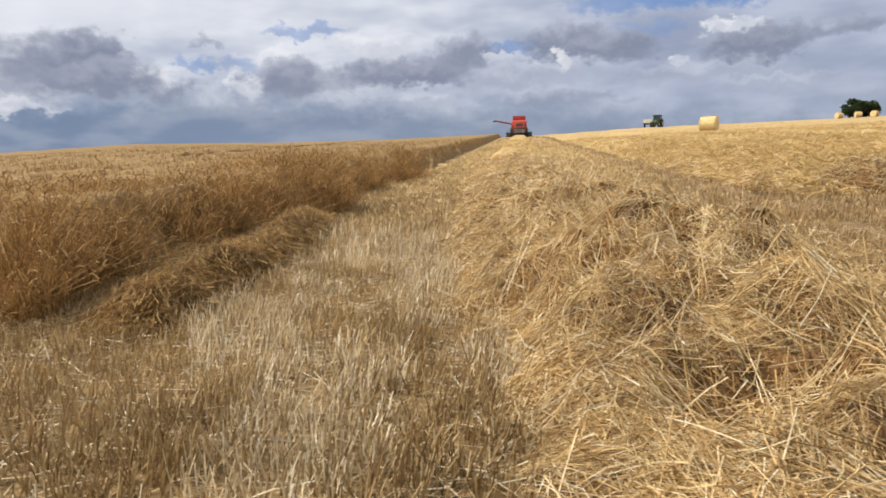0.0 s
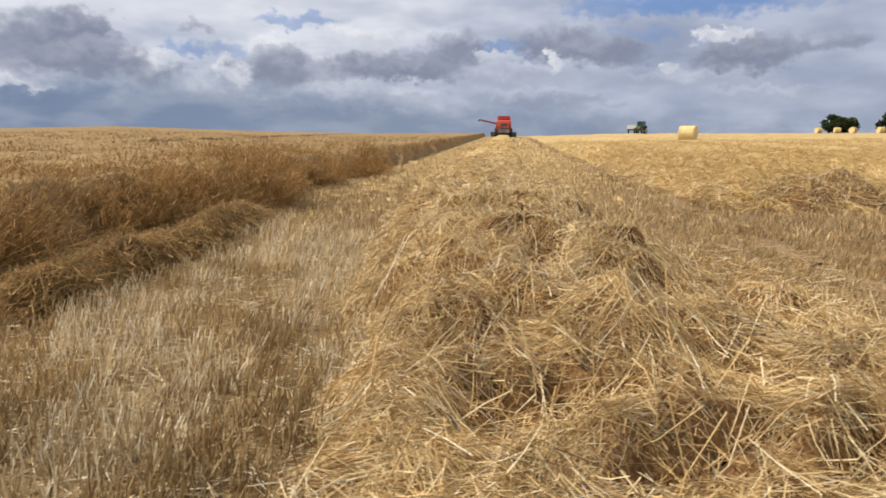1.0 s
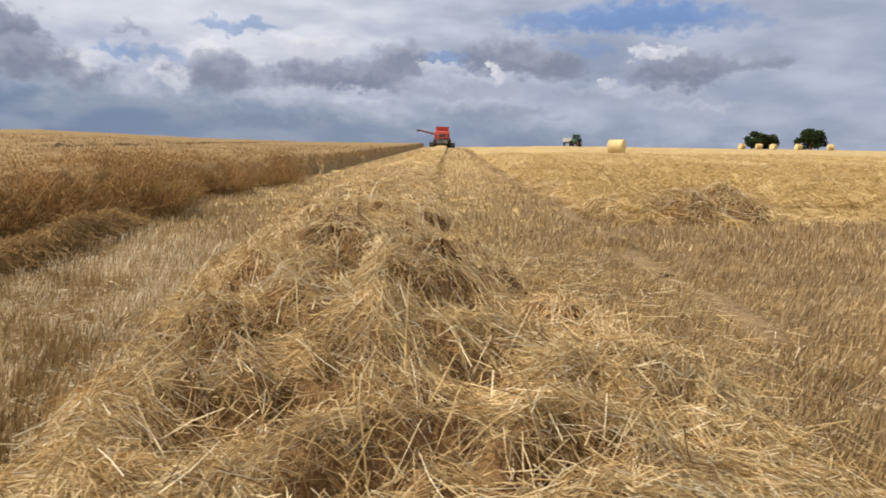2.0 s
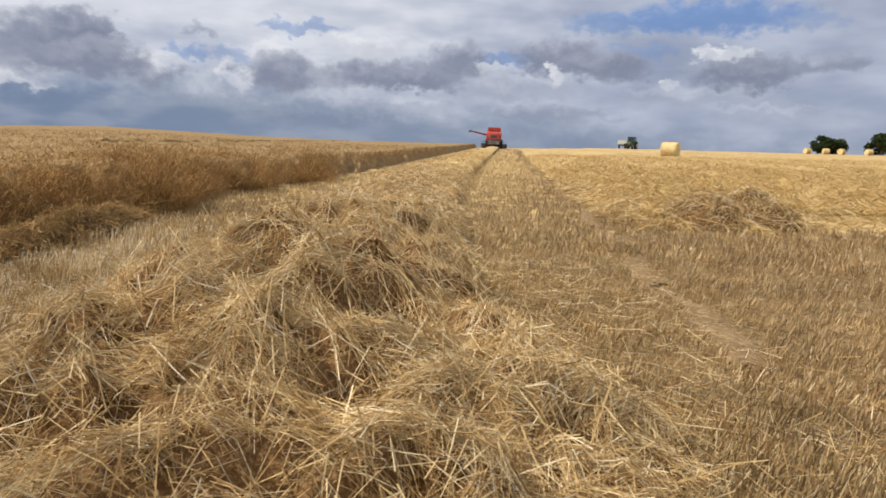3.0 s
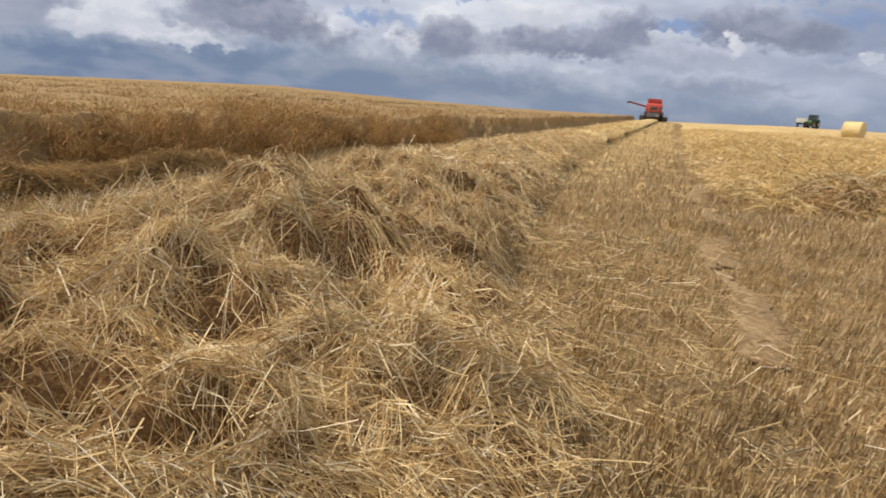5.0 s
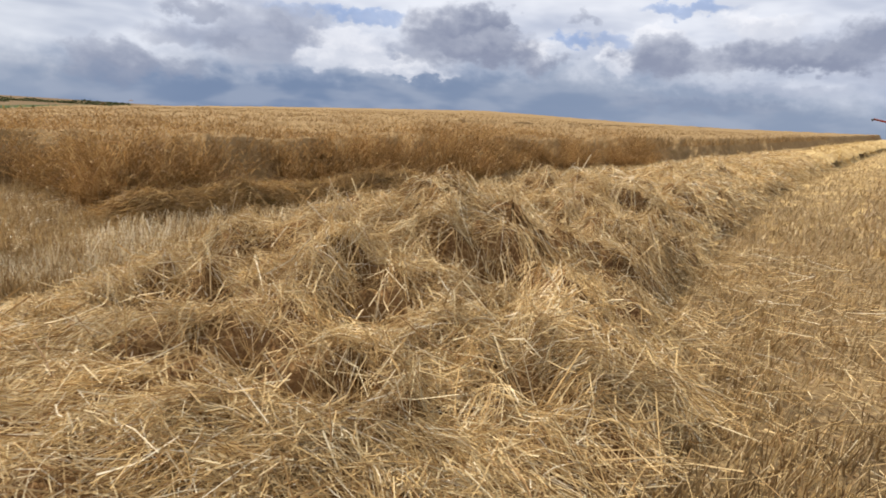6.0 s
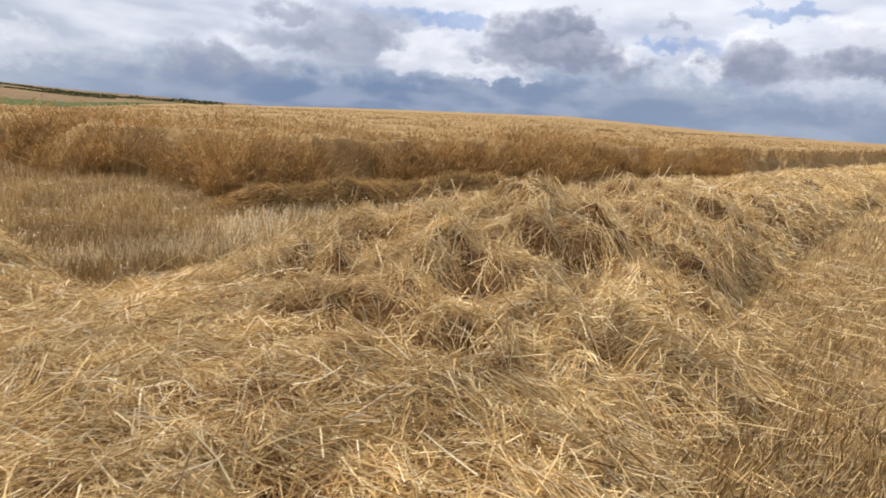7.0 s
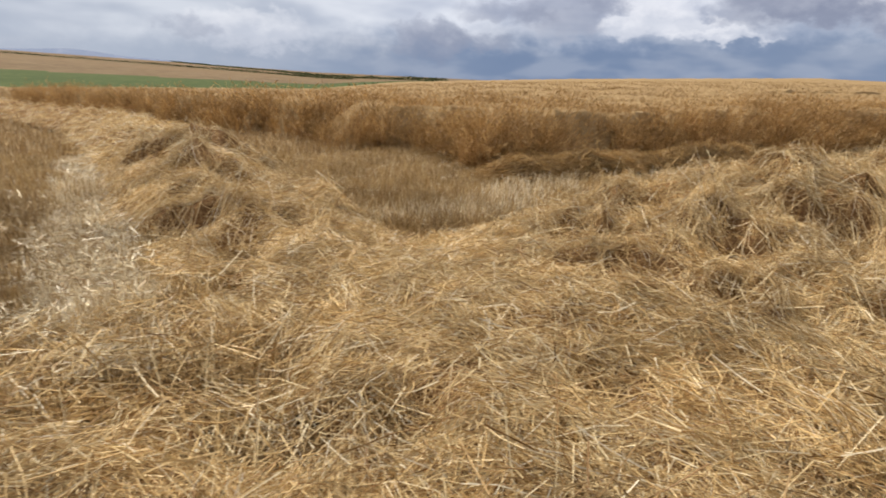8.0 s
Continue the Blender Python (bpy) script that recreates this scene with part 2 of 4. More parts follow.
TANST = stalk_material("tan_stubble", [(0.0, (0.27, 0.18, 0.085)), (0.4, (0.42, 0.30, 0.145)), (0.75, (0.54, 0.405, 0.215)), (1.0, (0.68, 0.55, 0.35))], through=0.15, patch=0.3)
COARSE = stalk_material("coarse_straw", [(0.0, (0.42, 0.27, 0.11)), (0.4, (0.66, 0.48, 0.24)), (0.8, (0.83, 0.68, 0.42)), (1.0, (0.90, 0.82, 0.63))], through=0.2, spec=0.2, rough=0.6)
PALE = stalk_material("pale_stubble", [(0.0, (0.34, 0.23, 0.12)), (0.35, (0.62, 0.48, 0.29)), (0.65, (0.82, 0.72, 0.52)), (1.0, (0.93, 0.88, 0.76))], through=0.15)
CROP = stalk_material("ripe_crop", [(0.0, (0.20, 0.105, 0.04)), (0.4, (0.37, 0.215, 0.085)), (0.8, (0.51, 0.325, 0.14)), (1.0, (0.66, 0.465, 0.235))], patch=0.5, spec=0.12, through=0.32)
FLAT = stalk_material("flattened_crop", [(0.0, (0.22, 0.13, 0.055)), (0.4, (0.37, 0.235, 0.10)), (0.8, (0.50, 0.345, 0.16)), (1.0, (0.62, 0.46, 0.24))], patch=0.4, spec=0.15, through=0.3)
FARCROP = mottled("far_ripe_crop", (0.205, 0.137, 0.066), (0.26, 0.18, 0.09), (0.315, 0.225, 0.12), 0.25, 3.0, bump=0.8, dist=0.15)
FIELD = stalk_material("ripe_ears", [(0.0, (0.17, 0.095, 0.04)), (0.4, (0.29, 0.18, 0.08)), (0.8, (0.39, 0.26, 0.125)), (1.0, (0.48, 0.34, 0.18))], patch=0.4, spec=0.1, through=0.3)
SOIL = mottled("straw_littered_soil", (0.115, 0.077, 0.04), (0.185, 0.127, 0.064), (0.33, 0.245, 0.13), 1.1, 26.0)
FARSTUB = mottled("far_stubble", (0.33, 0.235, 0.11), (0.43, 0.315, 0.15), (0.53, 0.405, 0.21), 0.16, 2.2, stretch=(1, 0.35, 1))
# matted bed: its deep red-brown paints in the shade between straws
MAT = mottled("shade_toned_matted_straw", (0.115, 0.058, 0.025), (0.18, 0.10, 0.044), (0.32, 0.205, 0.095), 2.2, 40.0, bump=0.7)
GREEN = mottled("green_field", (0.028, 0.05, 0.010), (0.04, 0.064, 0.013), (0.06, 0.08, 0.022), 0.02, 0.4)
TAN = mottled("tan_field", (0.14, 0.09, 0.047), (0.11, 0.072, 0.038), (0.16, 0.118, 0.066), 0.008, 0.15)
HEDGE = mottled("dark_hedge", (0.05, 0.068, 0.026), (0.075, 0.095, 0.036), (0.095, 0.105, 0.05), 0.3, 2.0)

# ---- the lie of the land ----


def smooth(a, b, v):
    s = np.clip((np.asarray(v, float) - a) / (b - a), 0, 1)
    return s * s * (3 - 2 * s)


def value_noise(x, y, seed=0):
    """Smooth noise from 0 to 1 on a plane."""
    x, y = np.asarray(x, float), np.asarray(y, float)
    i, j = np.floor(x), np.floor(y)
    u, v = x - i, y - j
    u, v = u * u * (3 - 2 * u), v * v * (3 - 2 * v)

    def h(a, b):
        s = np.sin(a * 127.1 + b * 311.7 + seed * 74.7) * 43758.5453
        return s - np.floor(s)
    return (h(i, j) * (1 - u) + h(i + 1, j) * u) * (1 - v) + (h(i, j + 1) * (1 - u) + h(i + 1, j + 1) * u) * v


def fbm(x, y, seed=0, octaves=3):
    return sum(value_noise(x * 2 ** k, y * 2 ** k, seed + 7 * k) * 0.5 ** k for k in range(octaves)) / sum(0.5 ** k for k in range(octaves))


# the field's rim: azimuth from (2, 0), elevation of its ground seen from the eye, distance
RIM_AZ = [-180, -120, -95, -87, -65, -58, -45, -36, -25, -14, -5, 3, 9, 15, 25, 35, 60, 120, 180]
RIM_EL = [-0.6, -1.5, -3.0, -2.9, -1.9, -0.9, 0.15, 0.75, 1.35, 1.25, 1.3, 1.5, 1.65, 1.9, 2.0, 2.05, 1.8, 0.5, -0.6]
RIM_R = [160, 150, 120, 120, 125, 135, 150, 160, 160, 160, 160, 160, 160, 160, 165, 165, 160, 160, 160]
HILL_EL = [-0.4, 0.0, 0.0, 0.1, -0.15, -0.05, 0.1, -0.4, -0.8, -1, -1, -1, -1, -1, -1, -1, -1, -0.8, -0.4]
EYE = 1.38


def land(x, y):
    x, y = np.asarray(x, float), np.asarray(y, float)
    az, r = np.degrees(np.arctan2(x - 2.0, y)), np.hypot(x - 2.0, y)
    el, rim = np.interp(az, RIM_AZ, RIM_EL), np.interp(az, RIM_AZ, RIM_R)
    zf = EYE + rim * np.tan(np.radians(el))
    near = zf * np.clip(r - 6, 0, None) / (rim - 6)
    hill = EYE + 900 * np.tan(np.radians(np.interp(az, RIM_AZ, HILL_EL)))
    s = np.clip((r - rim) / (900 - rim), 0, 1)
    beyond = zf + (hill - zf) * s - 9.0 * np.sin(np.pi * np.clip(s * 3.0, 0, 1)) * smooth(-40, -25, az)
    far = np.where(r > 900, hill - (r - 900) * 0.02, beyond)
    return np.where(r < rim, near, far)


def axis(y):
    """x of the middle of the swath that the harvester left."""
    y = np.asarray(y, float)
    k = np.clip(y - 8, 0, 17)
    return 1.75 + 0.5 * k * k * 0.113 / 17 + np.clip(y - 25, 0, None) * 0.113


def crop_depth(x, y):
    """How far a place lies inside the standing crop (minus: outside)."""
    x, y = np.asarray(x, float), np.asarray(y, float)
    side = np.interp(y, [4, 4.7, 6.5, 9, 12, 13, 14.2, 15, 18, 22], [-3.2, -3.2, -3.4, -3.35, -2.75, -2.2, -2.2, -2.7, -2.3, -1.6])
    side = np.where(y > 22, axis(y) - 3.6, side)
    front = np.interp(x, [-60, -40, -16, -12, -9, -6.8, -5.6, -4.6, -2.4], [-4.0, 0.0, 3.9, 4.9, 5.2, 5.0, 5.9, 5.5, 5.1])
    wob = (fbm(x * 0.9, y * 0.9, 5) - 0.5) * np.where(x < -4, 1.9, 1.3) + (fbm(x * 2.2, y * 2.2, 6) - 0.5) * 1.0
    return np.minimum(side - x, y - front) + wob * smooth(80, 10, y)


def tramline(x, y):
    """True in the wheel track that runs through the crop."""
    c = np.interp(y, [0, 17, 31, 60, 90, 160], [-6.0, -8.3, -11.0, -13.0, -14.0, -15.0])
    return (np.abs(x - c) < 0.55 + 0.35 * smooth(40, 80, y)) & (y > 27)


def swath(x, y):
    """Height of the straw that lies on the ground."""
    x, y = np.asarray(x, float), np.asarray(y, float)
    d = x - axis(y)
    lump = fbm(x * 1.9, y * 1.9, 3)
    clod = fbm(x * 3.6, y * 3.6, 13, 2)
    grow = 0.13 + 0.47 * smooth(1.4, 4.8, y) - 0.12 * smooth(8, 14, y)
    half = (0.78 + 0.44 * fbm(x * 1.1, y * 1.1, 81)) * np.where(d < 0, 1.55 + 0.25 * smooth(3.0, 0.5, y) - 1.25 * smooth(0.7, -0.5, y), 1.75 + 0.65 * smooth(6.5, 2.0, y))
    up = smooth(5.5, 8.0, y)
    half = np.where(d > 0, half * (1 - up) + up * (1.66 + 0.30 * (fbm(x * 0, y * 1.4, 83) - 0.5)), half)
    a = grow * np.clip(1 - (np.abs(d) / half) ** np.where(d > 0, 2.6 + 1.6 * up, 2.6), 0, 1) * smooth(-4.5, -1.5, y)
    # the headland's swath, running off to the left
    c2 = np.interp(x, [-60, -12, -3, 2, 6], [-3.0, 1.7, 0.95, 0.6, -0.1])
    b = (0.13 + 0.27 * smooth(1.5, -1.2, x)) * np.clip(1 - (np.abs(y - c2) / 1.05) ** 2.2, 0, 1) * smooth(6.5, 3.0, x)
    # older swaths beyond the stubble
    g = 0
    for off in (7.6, 14.5, 21.5, 28.5, 36, 44):
        e = (x - axis(y) - off) / 3.1
        g = np.maximum(g, 0.34 * (1 - 0.6 * smooth(40, 90, y)) * np.clip(1 - np.abs(e) ** 2.2, 0, 1) * smooth(12.2 + 0.05 * off, 14.2, y))
    w = x - axis(y)
    g = np.maximum(g, 0.20 * smooth(4.7, 5.6, w) * smooth(47, 44, w) * smooth(12.2, 14.4, y) * (1 - 0.6 * smooth(40, 90, y)))
    base = np.maximum(np.maximum(a, b), g)
    return base * np.clip(0.25 + 0.75 * lump + 0.70 * clod, 0.1, 2) + folds(x, y) * smooth(0.05, 0.30, base) * (1 - 0.45 * smooth(7.0, 11.0, y))


def folds(x, y):
    """Layers of straw that slid over one another: each rises slowly and breaks off in a steep lip."""
    turn = 0.55 + (fbm(x * 0.5, y * 0.5, 51) - 0.5) * 3.4
    v = -y * np.cos(turn) + x * np.sin(turn)
    u = x * np.cos(turn) + y * np.sin(turn)
    p = v * 1.3 + 2.2 * fbm(x * 0.9, y * 0.9, 53) + 0.35 * fbm(x * 4, y * 4, 54)
    row = np.floor(p)
    q = p - row
    tall = np.clip((value_noise(u * 1.1 + row * 5.3, row * 7.1, 57) - 0.28) * 2.4, 0, 1)
    return 0.22 * tall * np.where(q < 0.84, (q / 0.84) ** 1.6, (1 - q) / 0.16) - 0.045


def hump(x, y):
    """Single heaps and hollows in the straw: place, radius, height."""
    z = 0
    for cx, cy, rad, h in MOUNDS + HOLLOWS:
        q = ((x - cx) ** 2 + (y - cy) ** 2) / rad ** 2
        z = z + h * (np.exp(-q * 1.6) if h > 0 else np.exp(-(q * 1.25) ** 2))
    return z


def lodged(x, y):
    """The strip of flattened crop along the edge."""
    c = np.interp(y, [5.0, 6.5, 9, 12], [-2.45, -2.4, -2.25, -2.25])
    return 0.24 * (0.45 + 1.1 * fbm(x * 2.2, y * 2.2, 17)) * np.clip(1 - (np.abs(x - c + 0.3 * (fbm(x * 0, y * 1.3, 19) - 0.5)) / 0.36) ** 2, 0, 1) * smooth(4.8, 5.4, y) * smooth(12.2, 10.8, y)


def cover(x, y):
    """Height of lying straw over the land."""
    s = swath(x, y)
    return np.maximum(np.maximum(s + hump(x, y) * smooth(0.0, 0.12, s), 0), lodged(x, y))


def ground_mesh(name, verts, faces, materials, index=None, smooth_faces=True):
    me = bpy.data.meshes.new(name)
    me.vertices.add(len(verts))
    me.vertices.foreach_set("co", np.asarray(verts, np.float32).ravel())
    faces = np.asarray(faces, np.int32)
    n, k = faces.shape
    me.loops.add(n * k)
    me.loops.foreach_set("vertex_index", faces.ravel())
    me.polygons.add(n)
    me.polygons.foreach_set("loop_start", np.arange(n, dtype=np.int32) * k)
    for m in materials:
        me.materials.append(m)
    if index is not None:
        me.polygons.foreach_set("material_index", np.asarray(index, np.int32))
    me.polygons.foreach_set("use_smooth", np.full(n, smooth_faces))
    me.update(calc_edges=True)
    return me


def grid_faces(rows, cols, wrap=False):
    i, j = np.meshgrid(np.arange(rows - 1), np.arange(cols if wrap else cols - 1), indexing="ij")
    k = (j + 1) % cols
    return np.stack([i * cols + j, (i + 1) * cols + j, (i + 1) * cols + k, i * cols + k], -1).reshape(-1, 4)


# one sheet of ground from under the camera to the horizon
azs = np.radians(np.concatenate([np.arange(-110, 60, 0.75), np.arange(60, 250, 5.0)]))
rs = np.concatenate([[0.02], np.arange(0.4, 30, 0.4), np.geomspace(30, 170, 50), np.geomspace(175, 4500, 70)])
RR, AA = np.meshgrid(rs, azs, indexing="ij")
GX, GY = 2.0 + RR * np.sin(AA), RR * np.cos(AA)
faces = grid_faces(len(rs), len(azs), True)
verts = np.stack([GX, GY, land(GX, GY) - 0.01 + 0.03 * (fbm(GX * 2, GY * 2, 9) - 0.5) * (RR < 40)], -1).reshape(-1, 3)
mid = verts[faces].mean(1)
mr, ma = np.hypot(mid[:, 0] - 2, mid[:, 1]), np.degrees(np.arctan2(mid[:, 0] - 2, mid[:, 1]))
rim = np.interp(ma, RIM_AZ, RIM_R)
blend = np.random.RandomState(8).rand(len(mid))
kind = np.where((mid[:, 1] > np.where(mid[:, 0] > axis(mid[:, 1]) + 5, 12.0 + 2 * blend, 9.0 + 24.0 * blend)) & (ma > -25), 1, 0)
out = mr > rim
strip = out & (mr < np.interp(ma, [-120, -87, -65, -56, -40], [230, 230, 200, 260, 320]))
kind = np.where(out, 3, kind)
kind = np.where(strip, 2, kind)
ground = new("ground", ground_mesh("ground", verts, faces, [SOIL, FARSTUB, GREEN, TAN, HEDGE], kind))
tagged(ground, "gently sloping stubble field with green and tan fields beyond", "ground", kind="structure")

# ---- stalks ----


def stalks(base, tip, width, sag, segs, sides):
    """Thin stalks from base to tip; sag bends the middle. sides 3: round enough; 2: a blade. Returns vertices and faces."""
    n = len(base)
    way = tip - base
    along = way / np.maximum(np.linalg.norm(way, axis=1, keepdims=True), 1e-6)
    helper = np.where(np.abs(along[:, 2:3]) > 0.8, [[1.0, 0, 0]], [[0, 0, 1.0]])
    a = np.cross(along, helper)
    a /= np.linalg.norm(a, axis=1, keepdims=True)
    b = np.cross(along, a)
    spin = np.random.rand(n, 1) * 6.283
    vs = []
    for s in range(segs + 1):
        t = s / segs
        c = base + way * t + sag * (4 * t * (1 - t))
        w = (width * (1 - 0.35 * t))[:, None] / 2
        for q in range(sides):
            ang = spin + q * 6.28319 / sides
            vs.append(c + w * (np.cos(ang) * a + np.sin(ang) * b))
    V = np.stack(vs, 1).reshape(-1, 3)
    per = (segs + 1) * sides
    f = []
    for s in range(segs):
        for q in range(sides if sides > 2 else 1):
            k = (q + 1) % sides
            f.append([s * sides + q, s * sides + k, (s + 1) * sides + k, (s + 1) * sides + q])
    F = (np.arange(n)[:, None, None] * per + np.array(f)[None]).reshape(-1, 4)
    return V, F


def join(parts):
    vs, fs, o = [], [], 0
    for v, f in parts:
        vs.append(v)
        fs.append(f + o)
        o += len(v)
    return np.concatenate(vs), np.concatenate(fs)


def stuff(name, parts, mat, label, category):
    v, f = join(parts)
    ob = new(name, ground_mesh(name, v, f, [mat], None, False))
    return tagged(ob, label, category, kind="stuff")


def scatter(n, x0, x1, y0, y1):
    return np.random.uniform(x0, x1, n), np.random.uniform(y0, y1, n)


def polar(n, r0, r1, a0, a1, power=1.0):
    """Places round (2, 0), thinning out with distance."""
    u = np.random.rand(n)
    r = (r0 ** power + u * (r1 ** power - r0 ** power)) ** (1 / power)
    a = np.radians(np.random.uniform(a0, a1, n))
    return 2 + r * np.sin(a), r * np.cos(a), r


def upright(x, y, height, lean, width, segs=1, sides=3, wind=(0.0, 0.0), z=None):
    n = len(x)
    z = land(x, y) - 0.02 if z is None else z
    h = height * np.random.uniform(0.65, 1.15, n)
    base = np.stack([x, y, z], 1)
    off = np.random.normal(0, lean, (n, 2)) + np.array(wind)
    tip = base + np.stack([off[:, 0] * h, off[:, 1] * h, h], 1)
    sag = np.stack([-off[:, 0] * h * 0.2, -off[:, 1] * h * 0.2, h * 0.02], 1)
    return stalks(base, tip, np.full(n, width) * np.random.uniform(0.7, 1.3, n), sag, segs, sides)


def lying(x, y, length, width, segs=2, sides=3, tilt=0.16, lift=0.05, heading=None, spread=6.3, bridge=0.12):
    """Straws that lie on the cover, following its slope; few of them bridge a steep lip."""
    n = len(x)
    L = length * np.random.uniform(0.45, 1.25, n)
    a = np.random.rand(n) * 6.283 if heading is None else heading + np.random.normal(0, spread, n)
    dx, dy = np.cos(a) * L / 2, np.sin(a) * L / 2
    za = land(x - dx, y - dy) + cover(x - dx, y - dy)
    zb = land(x + dx, y + dy) + cover(x + dx, y + dy)
    zm = land(x, y) + cover(x, y)
    lies = (np.maximum(np.abs(za - zb), np.maximum(np.abs(zm - za), np.abs(zb - zm)) * 1.6) < 0.62 * L + 0.02) | (np.random.rand(n) < bridge)
    x, y, L, dx, dy, za, zb, zm = (q[lies] for q in (x, y, L, dx, dy, za, zb, zm))
    n = len(x)
    up = np.random.rand(n) ** 2 * lift
    t = np.random.normal(0, tilt, n) * L / 2
    base = np.stack([x - dx, y - dy, np.maximum(za, 0.5 * (za + zm)) + up - t], 1)
    tip = np.stack([x + dx, y + dy, np.maximum(zb, 0.5 * (zb + zm)) + up + t], 1)
    sag = np.stack([np.random.normal(0, 0.04, n) * L, np.random.normal(0, 0.04, n) * L,
                    np.clip(zm + up - 0.5 * (base[:, 2] + tip[:, 2]), -0.1, 0.1) + np.random.normal(0, 0.02, n) * L], 1)
    return stalks(base, tip, width * np.random.uniform(0.6, 1.3, n), sag, segs, sides)

# ---- matted straw under the loose straw, coloured dark as shade ----
xs, ys = np.arange(-6.5, 7.01, 0.045), np.arange(-4.0, 16.01, 0.045)
SX, SY = np.meshgrid(xs, ys, indexing="ij")
SH = cover(SX, SY)
sv = np.stack([SX, SY, land(SX, SY) + SH - 0.035 + 0.05 * (fbm(SX * 5, SY * 5, 11) - 0.5)], -1).reshape(-1, 3)
sf = grid_faces(len(xs), len(ys))[:, ::-1]
keep = SH.reshape(-1)[sf].min(1) > 0.03
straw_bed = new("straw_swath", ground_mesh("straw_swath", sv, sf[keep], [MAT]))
tagged(straw_bed, "raised swath of matted golden straw on the stubble", "straw", kind="stuff")
xs3, ys3 = np.arange(-45.0, -6.3, 0.2), np.arange(-6.0, 5.0, 0.12)
SX, SY = np.meshgrid(xs3, ys3, indexing="ij")
SH = cover(SX, SY)
sv = np.stack([SX, SY, land(SX, SY) + SH - 0.035 + 0.06 * (fbm(SX * 4, SY * 4, 11) - 0.5)], -1).reshape(-1, 3)
sf = grid_faces(len(xs3), len(ys3))[:, ::-1]
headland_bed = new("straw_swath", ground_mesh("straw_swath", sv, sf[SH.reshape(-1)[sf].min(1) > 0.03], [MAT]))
tagged(headland_bed, "swath of straw along the headland beside the crop", "straw", kind="stuff")
ys2 = np.geomspace(16, 150, 150)
us = np.arange(-6.0, 48.0, 0.35)
U, Y2 = np.meshgrid(us, ys2, indexing="ij")
X2 = axis(Y2) + U
SH2 = cover(X2, Y2)
sv = np.stack([X2, Y2, land(X2, Y2) + SH2 - 0.03 + 0.06 * (fbm(X2 * 3, Y2 * 3, 11) - 0.5)], -1).reshape(-1, 3)
sf = grid_faces(len(us), len(ys2))[:, ::-1]
keep = SH2.reshape(-1)[sf].min(1) > 0.03
far_bed = new("far_straw_swaths", ground_mesh("far_straw_swaths", sv, sf[keep], [FARSTUB]))
tagged(far_bed, "long parallel swaths of golden straw running uphill", "straw", kind="stuff")

# ---- loose straw ----
parts = []
x, y = scatter(540000, -4.5, 5.8, -2.6, 9.0)
s = np.minimum(swath(x, y), cover(x, y))
near = np.hypot(x - 3, y + 0.5)
thin = np.clip((fbm(x * 2.4, y * 2.4, 61) - 0.30) * 5.0, 0.2, 1)
ok = (s > 0.02) & (np.random.rand(len(x)) < np.clip(1.5 - near / 8, 0.3, 1) * thin * np.clip(1 + hump(x, y) / 0.10, 0.12, 1))
x, y = x[ok], y[ok]
flow = (fbm(x * 0.9, y * 0.9, 23) - 0.5) * 9
parts.append(lying(x, y, 0.185, 0.0040, 2, 2, 0.30, 0.055, flow, 1.7))
k = np.random.rand(len(x)) < 0.06
parts.append(lying(x[k], y[k], 0.30, 0.0045, 2, 3, 0.35, 0.10))
k = np.random.rand(len(x)) < 0.028
parts.append(lying(x[k], y[k], 0.29, 0.0070, 2, 3, 0.4, 0.12, bridge=1.0))


def tufts(cx, cy, n, length, width, drape):
    """Locks of straw: each a bundle that starts at one place and drapes over, all combed one way."""
    m = len(cx)
    a = np.repeat((fbm(cx * 0.9, cy * 0.9, 23) - 0.5) * 9 + np.random.normal(0, 0.9, m), n) + np.random.normal(0, 0.30, m * n)
    x = np.repeat(cx, n) + np.random.normal(0, 0.055, m * n)
    y = np.repeat(cy, n) + np.random.normal(0, 0.055, m * n)
    L = np.repeat(length * np.random.uniform(0.7, 1.3, m), n) * np.random.uniform(0.55, 1.1, m * n)
    z0 = land(x, y) + cover(x, y) + np.repeat(np.random.uniform(0.03, drape, m), n) * np.random.uniform(0.4, 1, m * n)
    ex, ey = x + np.cos(a) * L, y + np.sin(a) * L
    z1 = land(ex, ey) + cover(ex, ey) + np.random.uniform(-0.03, 0.04, m * n)
    base, tip = np.stack([x, y, z0], 1), np.stack([ex, ey, z1], 1)
    sag = np.stack([np.random.normal(0, 0.03, m * n) * L, np.random.normal(0, 0.03, m * n) * L, np.random.uniform(0.0, 0.16, m * n) * L], 1)
    return stalks(base, tip, width * np.random.uniform(0.6, 1.3, m * n), sag, 2, 2)


# coarse pale stalks that stick out of the hollows and lips
x, y = scatter(60000, -3.5, 5.5, -2.4, 8.5)
steep = np.hypot(cover(x + 0.04, y) - cover(x - 0.04, y), cover(x, y + 0.04) - cover(x, y - 0.04)) / 0.08
ok = (swath(x, y) > 0.05) & ((steep > 0.8) | (hump(x, y) < -0.07)) & (np.random.rand(len(x)) < 0.28)
poking = [lying(x[ok], y[ok], 0.30, 0.0072, 2, 3, 0.7, 0.14, bridge=1.0)]
cx, cy = scatter(3600, -4.0, 5.5, -2.4, 9.0)
ok = (np.minimum(swath(cx, cy), cover(cx, cy)) > 0.06) & (np.random.rand(len(cx)) < np.clip(1.5 - np.hypot(cx - 3, cy + 0.5) / 9, 0.35, 1) * np.clip(1 + hump(cx, cy) / 0.10, 0.2, 1))
parts.append(tufts(cx[ok], cy[ok], 40, 0.25, 0.0038, 0.13))
x, y = scatter(10500, -3.5, 5.5, -2.4, 7.0)
